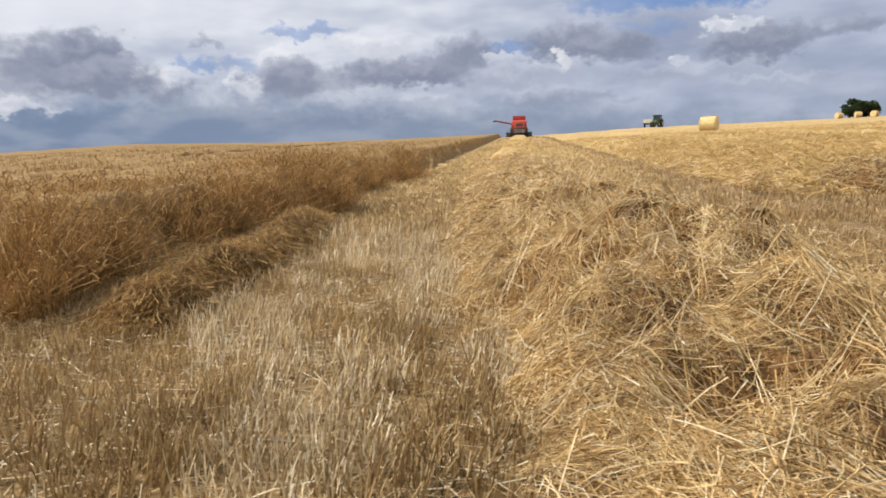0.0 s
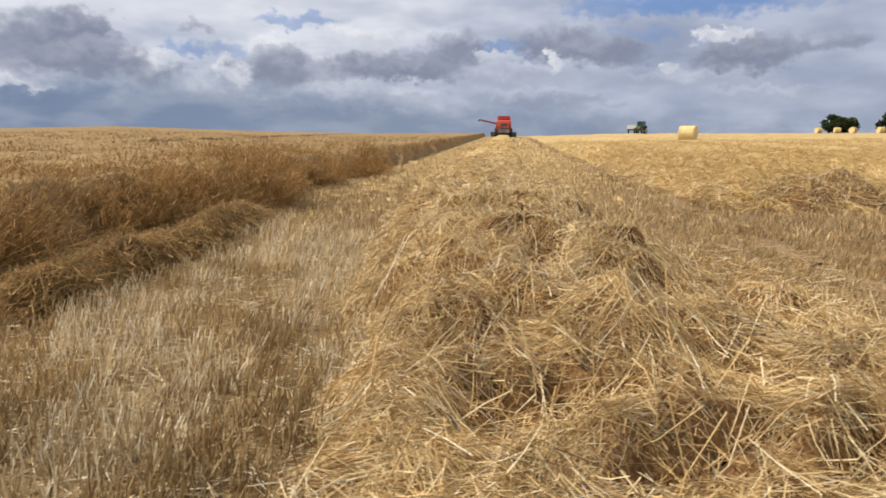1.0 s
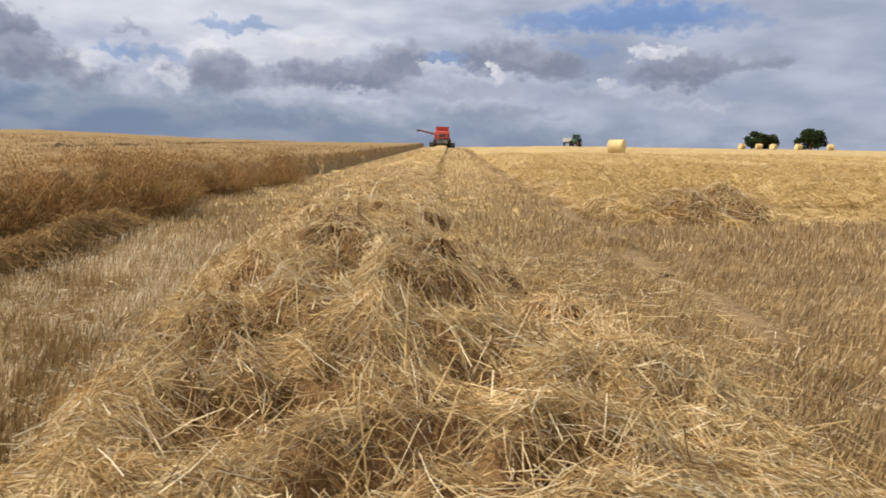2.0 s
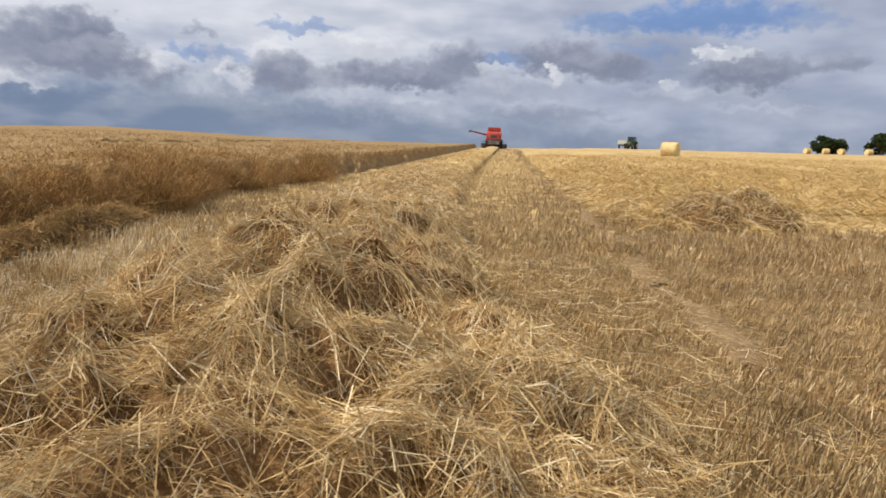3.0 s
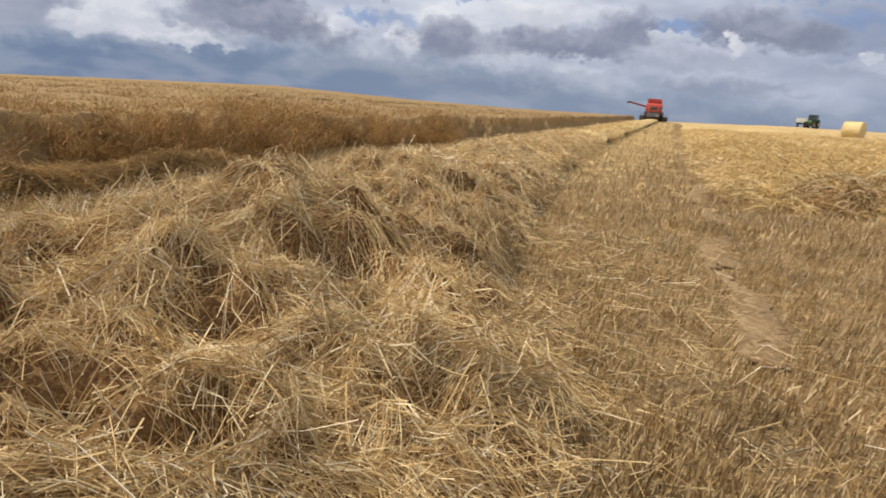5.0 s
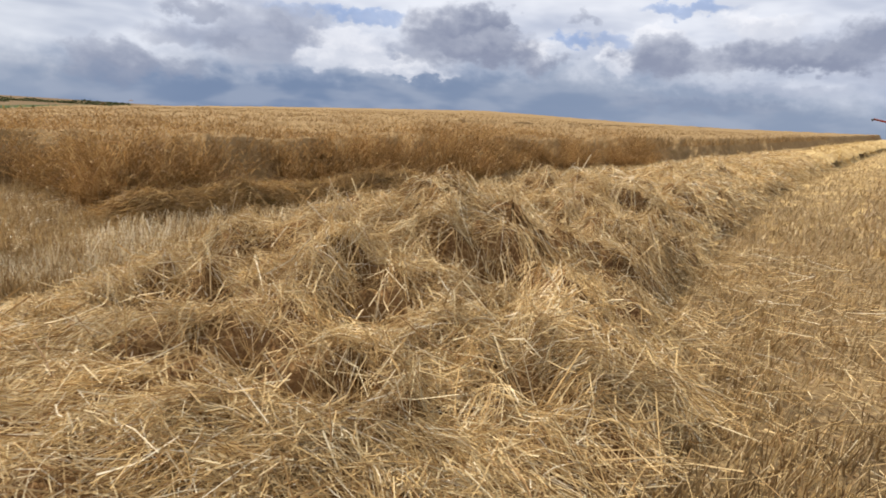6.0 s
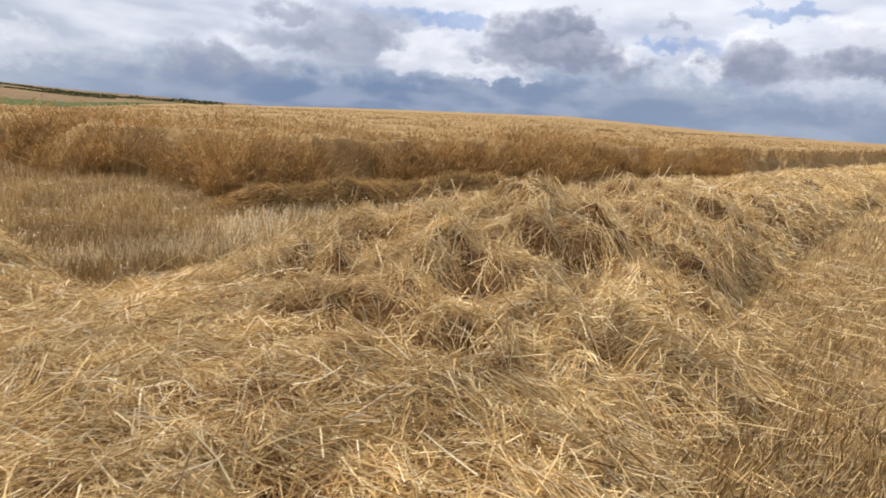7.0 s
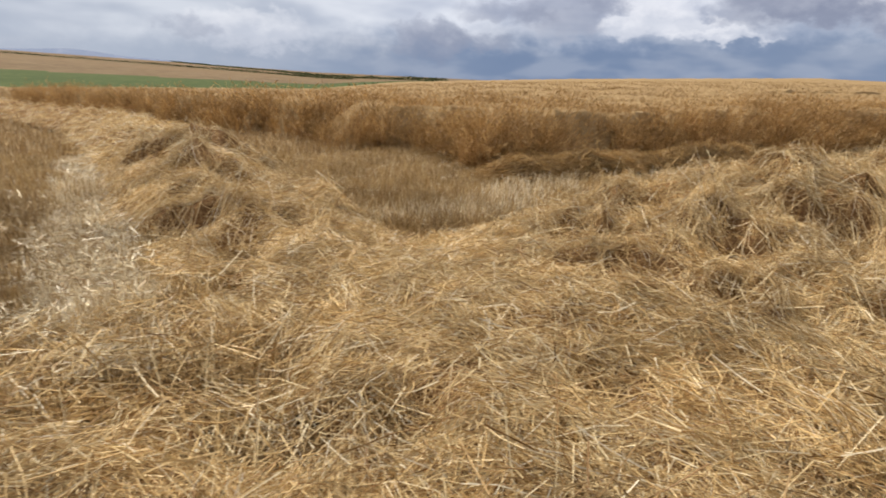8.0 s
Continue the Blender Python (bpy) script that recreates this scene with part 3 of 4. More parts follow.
x, y = x[swath(x, y) > 0.04], y[swath(x, y) > 0.04]
bits = stuff("broken_straw", poking + [lying(x, y, 0.13, 0.0068, 1, 3, 0.6, 0.09)], COARSE, "bleached broken stalks of straw sticking out of the swath", "straw")
near_straw = stuff("loose_straw", parts, STRAW, "loose dry golden straw lying in the swath", "straw")

parts = []
x, y = scatter(90000, -12, 8, 1.0, 30)
s = swath(x, y)
ok = (s > 0.03) & ((y > 8.5) | (x < -4))
x, y = x[ok], y[ok]
parts.append(lying(x, y, 0.5, 0.011, 2, 2, 0.25, 0.08, 1.4 + (fbm(x * 0.7, y * 0.7, 22) - 0.5) * 4, 0.7))
x, y = scatter(110000, -1.5, 6.5, 8.3, 26)
ok = (np.abs(x - axis(y)) < 2.4) & (swath(x, y) > 0.02) & (np.random.rand(len(x)) < np.clip(14 / y, 0, 1))
x, y = x[ok], y[ok]
parts.append(lying(x, y, 0.34, 0.0085, 2, 2, 0.25, 0.07, 1.4 + (fbm(x * 0.7, y * 0.7, 22) - 0.5) * 5, 0.9, 0.3))
x, y = scatter(70000, -30, -4.3, -4.5, 4.5)
ok = (swath(x, y) > 0.03) & (np.random.rand(len(x)) < np.clip(9 / np.hypot(x - 2, y), 0, 1))
x, y = x[ok], y[ok]
parts.append(lying(x, y, 0.45, 0.010, 2, 2, 0.25, 0.08))
mid_straw = stuff("loose_straw", parts, STRAW, "loose straw along the swath farther up the field", "straw")
parts = []
x, y = scatter(160000, 4, 50, 12, 70)
s = swath(x, y)
ok = (s > 0.02) & (np.random.rand(len(x)) < np.clip(22 / y, 0, 1)) & (x < 6 + y * 0.75)
x, y = x[ok], y[ok]
parts.append(lying(x, y, 0.36, 0.015, 1, 2, 0.5, 0.14))
cx, cy = scatter(5200, 5, 30, 12.4, 36)
ok = swath(cx, cy) > 0.12
parts.append(tufts(cx[ok], cy[ok], 14, 0.4, 0.010, 0.24))
cx, cy = np.random.normal(8.7, 0.75, 260), np.random.normal(13.5, 0.4, 260)
parts.append(tufts(cx, cy, 22, 0.6, 0.011, 0.22))
gold_straw = stuff("golden_straw", parts, GOLD, "bright golden straw of the older swaths", "straw")

# ---- stubble ----


def rows(x, y):
    """Pull places into the drill rows, 13 cm apart, along the swath."""
    u = x - axis(y)
    return axis(y) + np.round(u / 0.13) * 0.13 + np.random.normal(0, 0.036, len(x))


def track(y):
    """x of the harvester's wheel track."""
    return axis(y) + np.interp(y, [3, 5, 8, 15, 20], [3.2, 3.5, 3.9, 4.45, 4.6]) + 0.10 * np.sin(y * 1.3)


def rut(x, y):
    """The harvester's wheel track through the stubble."""
    return (np.abs(x - track(y)) < 0.10 + 0.16 * fbm(x * 1.5, y * 0.9, 38)) & (y > 4.6) & (fbm(x * 2.1, y * 1.1, 37) > 0.44)


parts_pale, parts_stub = [], []
x, y = scatter(290000, -6, 9, -2.5, 12)
x = rows(x, y)
ok = (cover(x, y) < 0.05) & (crop_depth(x, y) < 0.1) & ~rut(x, y) & (np.random.rand(len(x)) < smooth(12.2, 9.5, y)) & (np.random.rand(len(x)) < np.clip(1.35 - np.hypot(x - 2.5, y) / 11, 0.25, 1) * np.clip((fbm(x * 4.5, y * 4.5, 39) - 0.25) * 3.2, 0.12, 0.9))
x, y = x[ok], y[ok]
pale = ((x < 1.2) & (x > -1.6 - 0.45 * np.clip(y - 4, 0, 3)) & (y > np.where(x > -1.1, 1.3, 3.6) + 2.0 * (fbm(x * 0.8, y * 0.8, 33) - 0.5)) & (fbm(x * 1.3, y * 1.3, 31) > 0.38) & (np.random.rand(len(x)) < 0.85)) | ((x < 1.8) & (np.abs(y + 0.56 + 0.14 * x) < 0.12 + 0.5 * fbm(x * 1.3, y * 1.3, 31)))
parts_tan = []
tanned = ~pale & (np.random.rand(len(x)) < np.where(x > 2.6, 0.45, 0.62 + 0.2 * smooth(4.0, 10.0, y))) & (x < track(y))
for sel, dest in ((pale, parts_pale), (~pale & ~tanned, parts_stub), (tanned, parts_tan)):
    near = np.hypot(x[sel] - 2.2, y[sel]) < 5.0
    for grp, sides in ((near, 3), (~near, 2)):
        dest.append(upright(x[sel][grp], y[sel][grp], (0.07 + 0.17 * fbm(x[sel][grp] * 1.7, y[sel][grp] * 1.7, 35)) * np.where(x[sel][grp] > 2.4, 0.66, 1.0), 0.24, 0.0080, 1, sides, (0.16, -0.10)))
EARTH = mottled("pressed_bare_earth", (0.15, 0.098, 0.052), (0.215, 0.148, 0.08), (0.31, 0.228, 0.135), 2.0, 18.0)
tv = np.concatenate([np.arange(4.6, 20, 0.08), np.geomspace(20, 120, 90)])
tu = np.linspace(-1, 1, 11)
TU, TV = np.meshgrid(tu, tv, indexing="ij")
TX = track(TV) + TU * (0.15 + 0.12 * fbm(TV * 0, TV * 0.9, 38) + 0.006 * np.clip(TV - 12, 0, 40))
te = np.stack([TX, TV, land(TX, TV) + 0.012 - 0.03 * np.abs(TU) ** 3 + 0.012 * fbm(TX * 6, TV * 6, 36)], -1).reshape(-1, 3)
tf = grid_faces(len(tu), len(tv))[:, ::-1]
tm = te[tf].mean(1)
worn = fbm(tm[:, 0] * 2.1, tm[:, 1] * 1.1, 37) + 0.35 * (fbm(tm[:, 0] * 9, tm[:, 1] * 9, 39) - 0.5) - 0.12 * np.abs(tm[:, 0] - track(tm[:, 1])) / 0.25 > 0.40
wheel_track = new("wheel_track", ground_mesh("wheel_track", te, tf[worn], [EARTH]))
tagged(wheel_track, "bare wheel track pressed into the stubble", "track", kind="structure")
pale_stubble = stuff("pale_stubble", parts_pale, PALE, "bleached short stubble in drill rows", "stubble")
x, y, r = polar(120000, 8, 60, -20, 48, 0.9)
ok = (cover(x, y) < 0.04) & (crop_depth(x, y) < -0.1) & ~rut(x, y) & ((r > 10.5) | (y > 11) | (x > 9))
x, y, r = x[ok], y[ok], r[ok]
is_tan = np.random.rand(len(x)) < np.where(x > axis(y) + 5, smooth(12, 13.5, y), smooth(4, 12, y))
is_tan &= ~((np.abs(x - axis(y) - 4.1) < 0.75) & (np.random.rand(len(x)) < 0.85))
far_parts = [upright(rows(x, y)[~is_tan], y[~is_tan], 0.15, 0.3, 0.013, 1, 2)]
tan_stubble = stuff("stubble", parts_tan + [upright(rows(x, y)[is_tan], y[is_tan], 0.11, 0.35, 0.017, 1, 2)], TANST, "short tan stubble between swaths up the slope", "stubble")
x, y, r = polar(26000, 56, 135, -6, 26, 1.0)
ok = (cover(x, y) < 0.06) & (crop_depth(x, y) < -0.1)
crest_stubble = stuff("stubble", [upright(rows(x[ok], y[ok]), y[ok], 0.13, 0.35, 0.05, 1, 2)], TANST, "tan stubble by the harvester at the crest", "stubble")
x, y, r = polar(30000, 5, 30, -100, -50, 0.9)
ok = (cover(x, y) < 0.04) & (crop_depth(x, y) < 0.0) & (x < -6)
far_parts.append(upright(x[ok], y[ok], 0.18, 0.25, 0.014, 1, 2))
x, y, r = polar(45000, 2.5, 26, 50, 262, 1.2)
ok = (cover(x, y) < 0.04) & ((y < -2.4) | (x > 8.8))
far_parts.append(upright(rows(x[ok], y[ok]), y[ok], 0.16, 0.28, 0.014, 1, 2))
stubble = stuff("stubble", parts_stub, STUB, "short brown-gold stubble in drill rows", "stubble")
far_stubble = stuff("stubble", far_parts, STUB, "short stubble farther out in the field", "stubble")
# chaff and broken straw between the rows
x, y = scatter(60000, -6, 9, -2.5, 9)
ok = (cover(x, y) < 0.06) & (crop_depth(x, y) < 0.0)
x, y = x[ok], y[ok]
bleached = (x < 1.2) & (np.random.rand(len(x)) < 0.55)
pale_chaff = stuff("chaff", [lying(x[bleached], y[bleached], 0.2, 0.006, 1, 3, 0.2, 0.05)], PALE, "bleached chaff on the ground between stubble rows", "straw")
cx = np.random.uniform(-6.0, 1.9, 13000)
cy = -0.56 - 0.14 * cx + np.random.normal(0, 0.24, len(cx))
cx, cy = cx[cover(cx, cy) < 0.06], cy[cover(cx, cy) < 0.06]
strip = stuff("chaff", [lying(cx, cy, 0.16, 0.0075, 1, 3, 0.3, 0.09)], PALE, "bleached broken straw beside the headland swath", "straw")
right = (x > 1.2) & (x < 6.0) & (np.random.rand(len(x)) < np.clip(0.9 - (x - 3) / 3.0, 0.06, 0.6))
x, y = x[right], y[right]
chaff = stuff("chaff", [lying(x, y, 0.26, 0.0055, 1, 3, 0.25, 0.14)], STRAW, "broken straw and chaff between the stubble rows", "straw")

x, y = scatter(20000, 2.4, 8.5, 0.2, 13)
ok = (cover(x, y) < 0.05)
x, y = x[ok], y[ok]
litter = stuff("chaff", [lying(x, y, 0.10, 0.0055, 1, 2, 0.3, 0.04)], STUB, "short brown chaff littering the harvested lane", "straw")
x, y = scatter(5200, 1.2, 4.2, -1.9, 0.3)
ok = cover(x, y) < 0.08
fringe = stuff("loose_straw", [lying(x[ok], y[ok], 0.25, 0.0052, 2, 3, 0.3, 0.16)], STRAW, "loose straw strewn over stubble beside the headland swath", "straw")

# ---- standing crop ----


def canopy_block(a0, a1, da, rings):
    """Part of the crop's upper surface, as a fan round (2, 0)."""
    arc, rr = np.radians(np.arange(a0, a1 + da / 2, da)), np.geomspace(5.5, 172, rings)
    rc, ac = np.meshgrid(rr, arc, indexing="ij")
    cx_, cy_ = 2 + rc * np.sin(ac), rc * np.cos(ac)
    depth = crop_depth(cx_, cy_)
    top = 0.84 + 0.30 * (fbm(cx_ * 0.8, cy_ * 0.8, 41) - 0.5) + 0.12 * (fbm(cx_ * 4, cy_ * 4, 42) - 0.5)
    lim = np.interp(np.degrees(ac), RIM_AZ, RIM_R)
    v = np.stack([cx_, cy_, land(cx_, cy_) + (top - 0.75 * tramline(cx_, cy_)) * smooth(0.35, 1.0, depth) - 0.12 * smooth(0.6, 0.3, depth)], -1).reshape(-1, 3)
    f = grid_faces(len(rr), len(arc))
    keep = (depth.reshape(-1)[f].max(1) > 0.35) & ((rc < lim).reshape(-1)[f].all(1))
    return v, f[keep]


cv, cf = join([canopy_block(-112, -31, 0.3, 150), canopy_block(-31, -7, 0.16, 360), canopy_block(-7, 6.5, 0.06, 170)])
canopy = new("crop_canopy", ground_mesh("crop_canopy", cv, cf, [FARCROP]))
tagged(canopy, "ripe brown-gold crop stretching away over the slope", "crop", kind="stuff")


def ears(x, y, width, sides, height=0.98, slack=1.0):
    """Standing stalks with drooping heads."""
    n = len(x)
    z = land(x, y)
    h = height * np.random.uniform(0.55, 1.12, n) * (0.70 + 0.6 * fbm(x * 0.8, y * 0.8, 41))
    lean = np.random.normal(0, 1, (n, 2)) * np.where(np.random.rand(n, 1) < 0.4, 0.42, 0.2) * slack + np.array([0.12, -0.05]) * slack
    # clumps lean together, and the cut edge sags outwards
    lean += np.stack([fbm(x * 3.1, y * 3.1, 91) - 0.5, fbm(x * 3.1, y * 3.1, 92) - 0.5], 1) * 1.1
    lean += (np.clip(0.7 - crop_depth(x, y), 0, 0.7) * np.random.rand(n) ** 1.5)[:, None] * np.array([[0.5, -0.4]])
    h = h * (0.7 + 0.6 * fbm(x * 2.3, y * 2.3, 93)) * (0.5 + 0.5 * smooth(0.0, 0.7, crop_depth(x, y)))
    base = np.stack([x, y, z], 1)
    tip = base + np.stack([lean[:, 0] * h, lean[:, 1] * h, h], 1)
    sag = np.stack([-lean[:, 0] * h * 0.25, -lean[:, 1] * h * 0.25, h * 0], 1)
    w = width * np.random.uniform(0.7, 1.3, n)
    out_ = [stalks(base, tip, w, sag, 2, sides)]
    a = np.random.rand(n) * 6.283
    hang = np.stack([np.cos(a) * 0.07, np.sin(a) * 0.07, np.random.uniform(-0.03, 0.09, n)], 1)
    out_.append(stalks(tip, tip + hang, w * 1.8, hang * 0.0 + [[0, 0, 0.015]], 2, sides))
    # a side shoot half way up
    half = base * 0.42 + tip * 0.58
    side = np.stack([np.cos(a + 2) * 0.10, np.sin(a + 2) * 0.10, np.random.uniform(0.10, 0.26, n)], 1)
    out_.append(stalks(half, half + side, w * 0.9, side * 0, 1, 2))
    side = np.stack([np.cos(a + 4) * 0.13, np.sin(a + 4) * 0.13, np.random.uniform(0.0, 0.2, n)], 1)
    low = base * 0.66 + tip * 0.34
    out_.append(stalks(low, low + side, w * 0.9, side * 0, 1, 2))
    return out_


x, y = scatter(190000, -9.5, 1.0, 3.5, 26)
d = crop_depth(x, y)
ok = (d > 0) & (d < 2.6) & (np.random.rand(len(x)) < np.clip(1.2 - d / 2.6, 0.1, 1) * np.clip(14 / np.hypot(x - 2, y), 0.2, 1) * np.clip((fbm(x * 1.6, y * 1.6, 43) - 0.33) * 6, 0.08, 1)) & ~tramline(x, y)
x, y = x[ok], y[ok]
k = (crop_depth(x, y) < 0.45) & (np.random.rand(len(x)) < 0.28)
fallen = ears(x[k], y[k], 0.0062, 2, 0.62, 3.2)
edge_crop = stuff("standing_crop", ears(x[~k], y[~k], 0.0068, 2, 0.95) + fallen, CROP, "tangled ripe crop standing along the cut edge", "crop")
# stalks that have keeled over along the cut edge
x, y = scatter(60000, -9.5, 1.0, 3.5, 20)
d = crop_depth(x, y)
ok = (d > -0.12) & (d < 0.8) & (np.random.rand(len(x)) < np.clip(10 / np.hypot(x - 2, y), 0.2, 1) * np.clip((fbm(x * 1.4, y * 1.4, 95) - 0.36) * 5, 0.05, 0.8))
x, y, d = x[ok], y[ok], d[ok]
n = len(x)
a = np.random.normal(-0.5, 0.9, n)
base = np.stack([x, y, land(x, y) + (0.06 + 0.62 * smooth(-0.1, 0.8, d)) * np.random.uniform(0.45, 1.1, n)], 1)
reach = np.random.uniform(0.22, 0.6, n)
tip = base + np.stack([np.cos(a) * reach, np.sin(a) * reach, np.random.normal(-0.05, 0.13, n)], 1)
tip[:, 2] = np.maximum(tip[:, 2], land(tip[:, 0], tip[:, 1]) + 0.02)
keeled = stuff("keeled_crop", [stalks(base, tip, np.random.uniform(0.0045, 0.0085, n), np.stack([a * 0, a * 0, 0.12 * reach], 1), 3, 2)], FLAT, "bleached crop stalks keeled over along the cut edge", "crop")
x, y, r = polar(150000, 8, 75, -108, 5, 0.55)
d = crop_depth(x, y)
ok = (d > 0.1) & ((d > 1.2) | (x < -9) | (y > 24)) & ~tramline(x, y)
x, y, r = x[ok], y[ok], r[ok]
z = land(x, y) + 0.55
w = 0.006 + 0.0003 * r
n = len(x)
base = np.stack([x, y, z], 1)
h = np.random.uniform(0.22, 0.42, n) * (0.8 + 0.4 * fbm(x * 0.7, y * 0.7, 41))
off = np.random.normal(0, 0.10, (n, 2))
tops = [stalks(base, base + np.stack([off[:, 0], off[:, 1], h], 1), w * np.random.uniform(0.7, 1.4, n), np.zeros((n, 3)), 1, 2)]
field_crop = stuff("standing_crop", tops, FIELD, "ripe ears rising over the crop field", "crop")
x, y = scatter(70000, -34, -9.3, -2.0, 9.0)
d = crop_depth(x, y)
ok = (d > 0) & (d < 1.3) & (np.random.rand(len(x)) < np.clip((fbm(x * 1.2, y * 1.2, 43) - 0.25) * 5, 0.2, 1))
far_edge = stuff("standing_crop", ears(x[ok], y[ok], 0.011, 2, 0.95), CROP, "brown crop standing along the headland's cut edge", "crop")
# crop pressed flat along the edge
x, y = scatter(44000, -3.3, -1.4, 4.4, 13)
ok = lodged(x, y) > 0.04
x, y = x[ok], y[ok]
flat_crop = stuff("flattened_crop", [lying(x, y, 0.55, 0.007, 2, 2, 0.2, 0.09, 1.75, 0.45)], FLAT, "strip of crop pressed flat beside the standing edge", "crop")

# ---- things ----


def part(name, bm, mat, parent, label=""):
    me = bpy.data.meshes.new(name)
    bm.to_mesh(me)
    bm.free()
    me.materials.append(mat)
    ob = new(name, me)
    ob.parent = parent
    return tagged(ob, label)


def box(bm, x0, x1, y0, y1, z0, z1, bevel=0.0):
    t = bmesh.new()
    bmesh.ops.create_cube(t, size=1.0)
    for v in t.verts:
        v.co = Vector((x0 + (v.co.x + 0.5) * (x1 - x0), y0 + (v.co.y + 0.5) * (y1 - y0), z0 + (v.co.z + 0.5) * (z1 - z0)))
    if bevel:
        bmesh.ops.bevel(t, geom=list(t.edges), offset=bevel, segments=2, affect="EDGES")
    me = bpy.data.meshes.new("tmp")
    t.to_mesh(me)
    t.free()
    bm.from_mesh(me)
    bpy.data.meshes.remove(me)
    return bm


def prism(bm, outline, x0, x1):
    """A side outline (y, z) drawn out across x."""
    a = [bm.verts.new((x0, p, q)) for p, q in outline]
    b = [bm.verts.new((x1, p, q)) for p, q in outline]
    bm.faces.new(a)
    bm.faces.new(b[::-1])
    n = len(a)
    for i in range(n):
        bm.faces.new((a[i], b[i], b[(i + 1) % n], a[(i + 1) % n]))
    bmesh.ops.recalc_face_normals(bm, faces=bm.faces)
    return bm


def tube(bm, p, q, r0, r1, n=12):
    p, q = Vector(p), Vector(q)
    m = (q - p).to_track_quat("Z", "Y").to_matrix().to_4x4()
    m.translation = (p + q) / 2
    bmesh.ops.create_cone(bm, cap_ends=True, segments=n, radius1=r0, radius2=r1, depth=(q - p).length, matrix=m)
    return bm


def lathe(bm, profile, n=28):
    """A profile (radius, x) turned round the x axis."""
    ringsv = [[bm.verts.new((x, r * math.cos(6.28319 * k / n), r * math.sin(6.28319 * k / n))) for k in range(n)] for r, x in profile]
    for a, b in zip(ringsv, ringsv[1:]):
        for k in range(n):
            bm.faces.new((a[k], a[(k + 1) % n], b[(k + 1) % n], b[k]))
    bm.faces.new(ringsv[0][::-1])
    bm.faces.new(ringsv[-1])
    bmesh.ops.recalc_face_normals(bm, faces=bm.faces)
    return bm


RED = paint("red_machine_paint", (0.50, 0.075, 0.065), 0.6, dirt=0.6, dirt_col=(0.36, 0.28, 0.2))
WORN_RED = paint("worn_dark_red_paint", (0.22, 0.035, 0.03), 0.55, dirt=0.55)
DARK = paint("dark_steel", (0.05, 0.05, 0.055), 0.6, dirt=0.6)
RUBBER = paint("dusty_rubber", (0.025, 0.024, 0.022), 0.85, dirt=0.5, dirt_col=(0.16, 0.12, 0.08))
RIMP = paint("pale_rim_paint", (0.55, 0.5, 0.4), 0.5)
GREENP = paint("green_machine_paint", (0.02, 0.09, 0.03), 0.4)
GREYP = paint("pale_grey_panel", (0.62, 0.64, 0.6), 0.5)
GLASS, gk, gb = material("tinted_cab_glass", 0.08, 0.0, 0.6)
gb.inputs["Base Color"].default_value = (0.03, 0.04, 0.045, 1)
LAMP, lk, lb = material("red_lens", 0.2, 0.0, 0.5)
lb.inputs["Base Color"].default_value = (0.5, 0.02, 0.02, 1)
HAZARD, hk, hb = material("white_marker_board", 0.5, 0.0, 0.3)
hb.inputs["Base Color"].default_value = (0.8, 0.8, 0.78, 1)


def wheel(parent, x, y, r, w):
    t = part("wheel", lathe(bmesh.new(), [(r * 0.5, x - w * 0.40), (r * 0.93, x - w * 0.5), (r, x - w * 0.34), (r, x + w * 0.34), (r * 0.93, x + w * 0.5), (r * 0.5, x + w * 0.40)]), RUBBER, parent, "large black tractor tyre with lugs")
    t.location = (0, y, r)
    part("rim", lathe(bmesh.new(), [(r * 0.12, x - w * 0.44), (r * 0.5, x - w * 0.42), (r * 0.52, x), (r * 0.5, x + w * 0.42), (r * 0.12, x + w * 0.44)]), RIMP, t, "pale painted wheel rim")
    lug = bmesh.new()
    for k in range(18):
        for s in (-1, 1):
            a = 6.28319 * (k + 0.25 * s) / 18
            b = bmesh.new()
            box(b, x + s * w * 0.02, x + s * w * 0.46, -0.035 * r, 0.035 * r, r * 0.97, r * 1.04)
            bmesh.ops.rotate(b, verts=b.verts, cent=(0, 0, 0), matrix=Matrix.Rotation(a, 3, "X"))
            me = bpy.data.meshes.new("tmp")
            b.to_mesh(me)
            b.free()
            lug.from_mesh(me)
            bpy.data.meshes.remove(me)
    part("tread", lug, RUBBER, t)
    return t


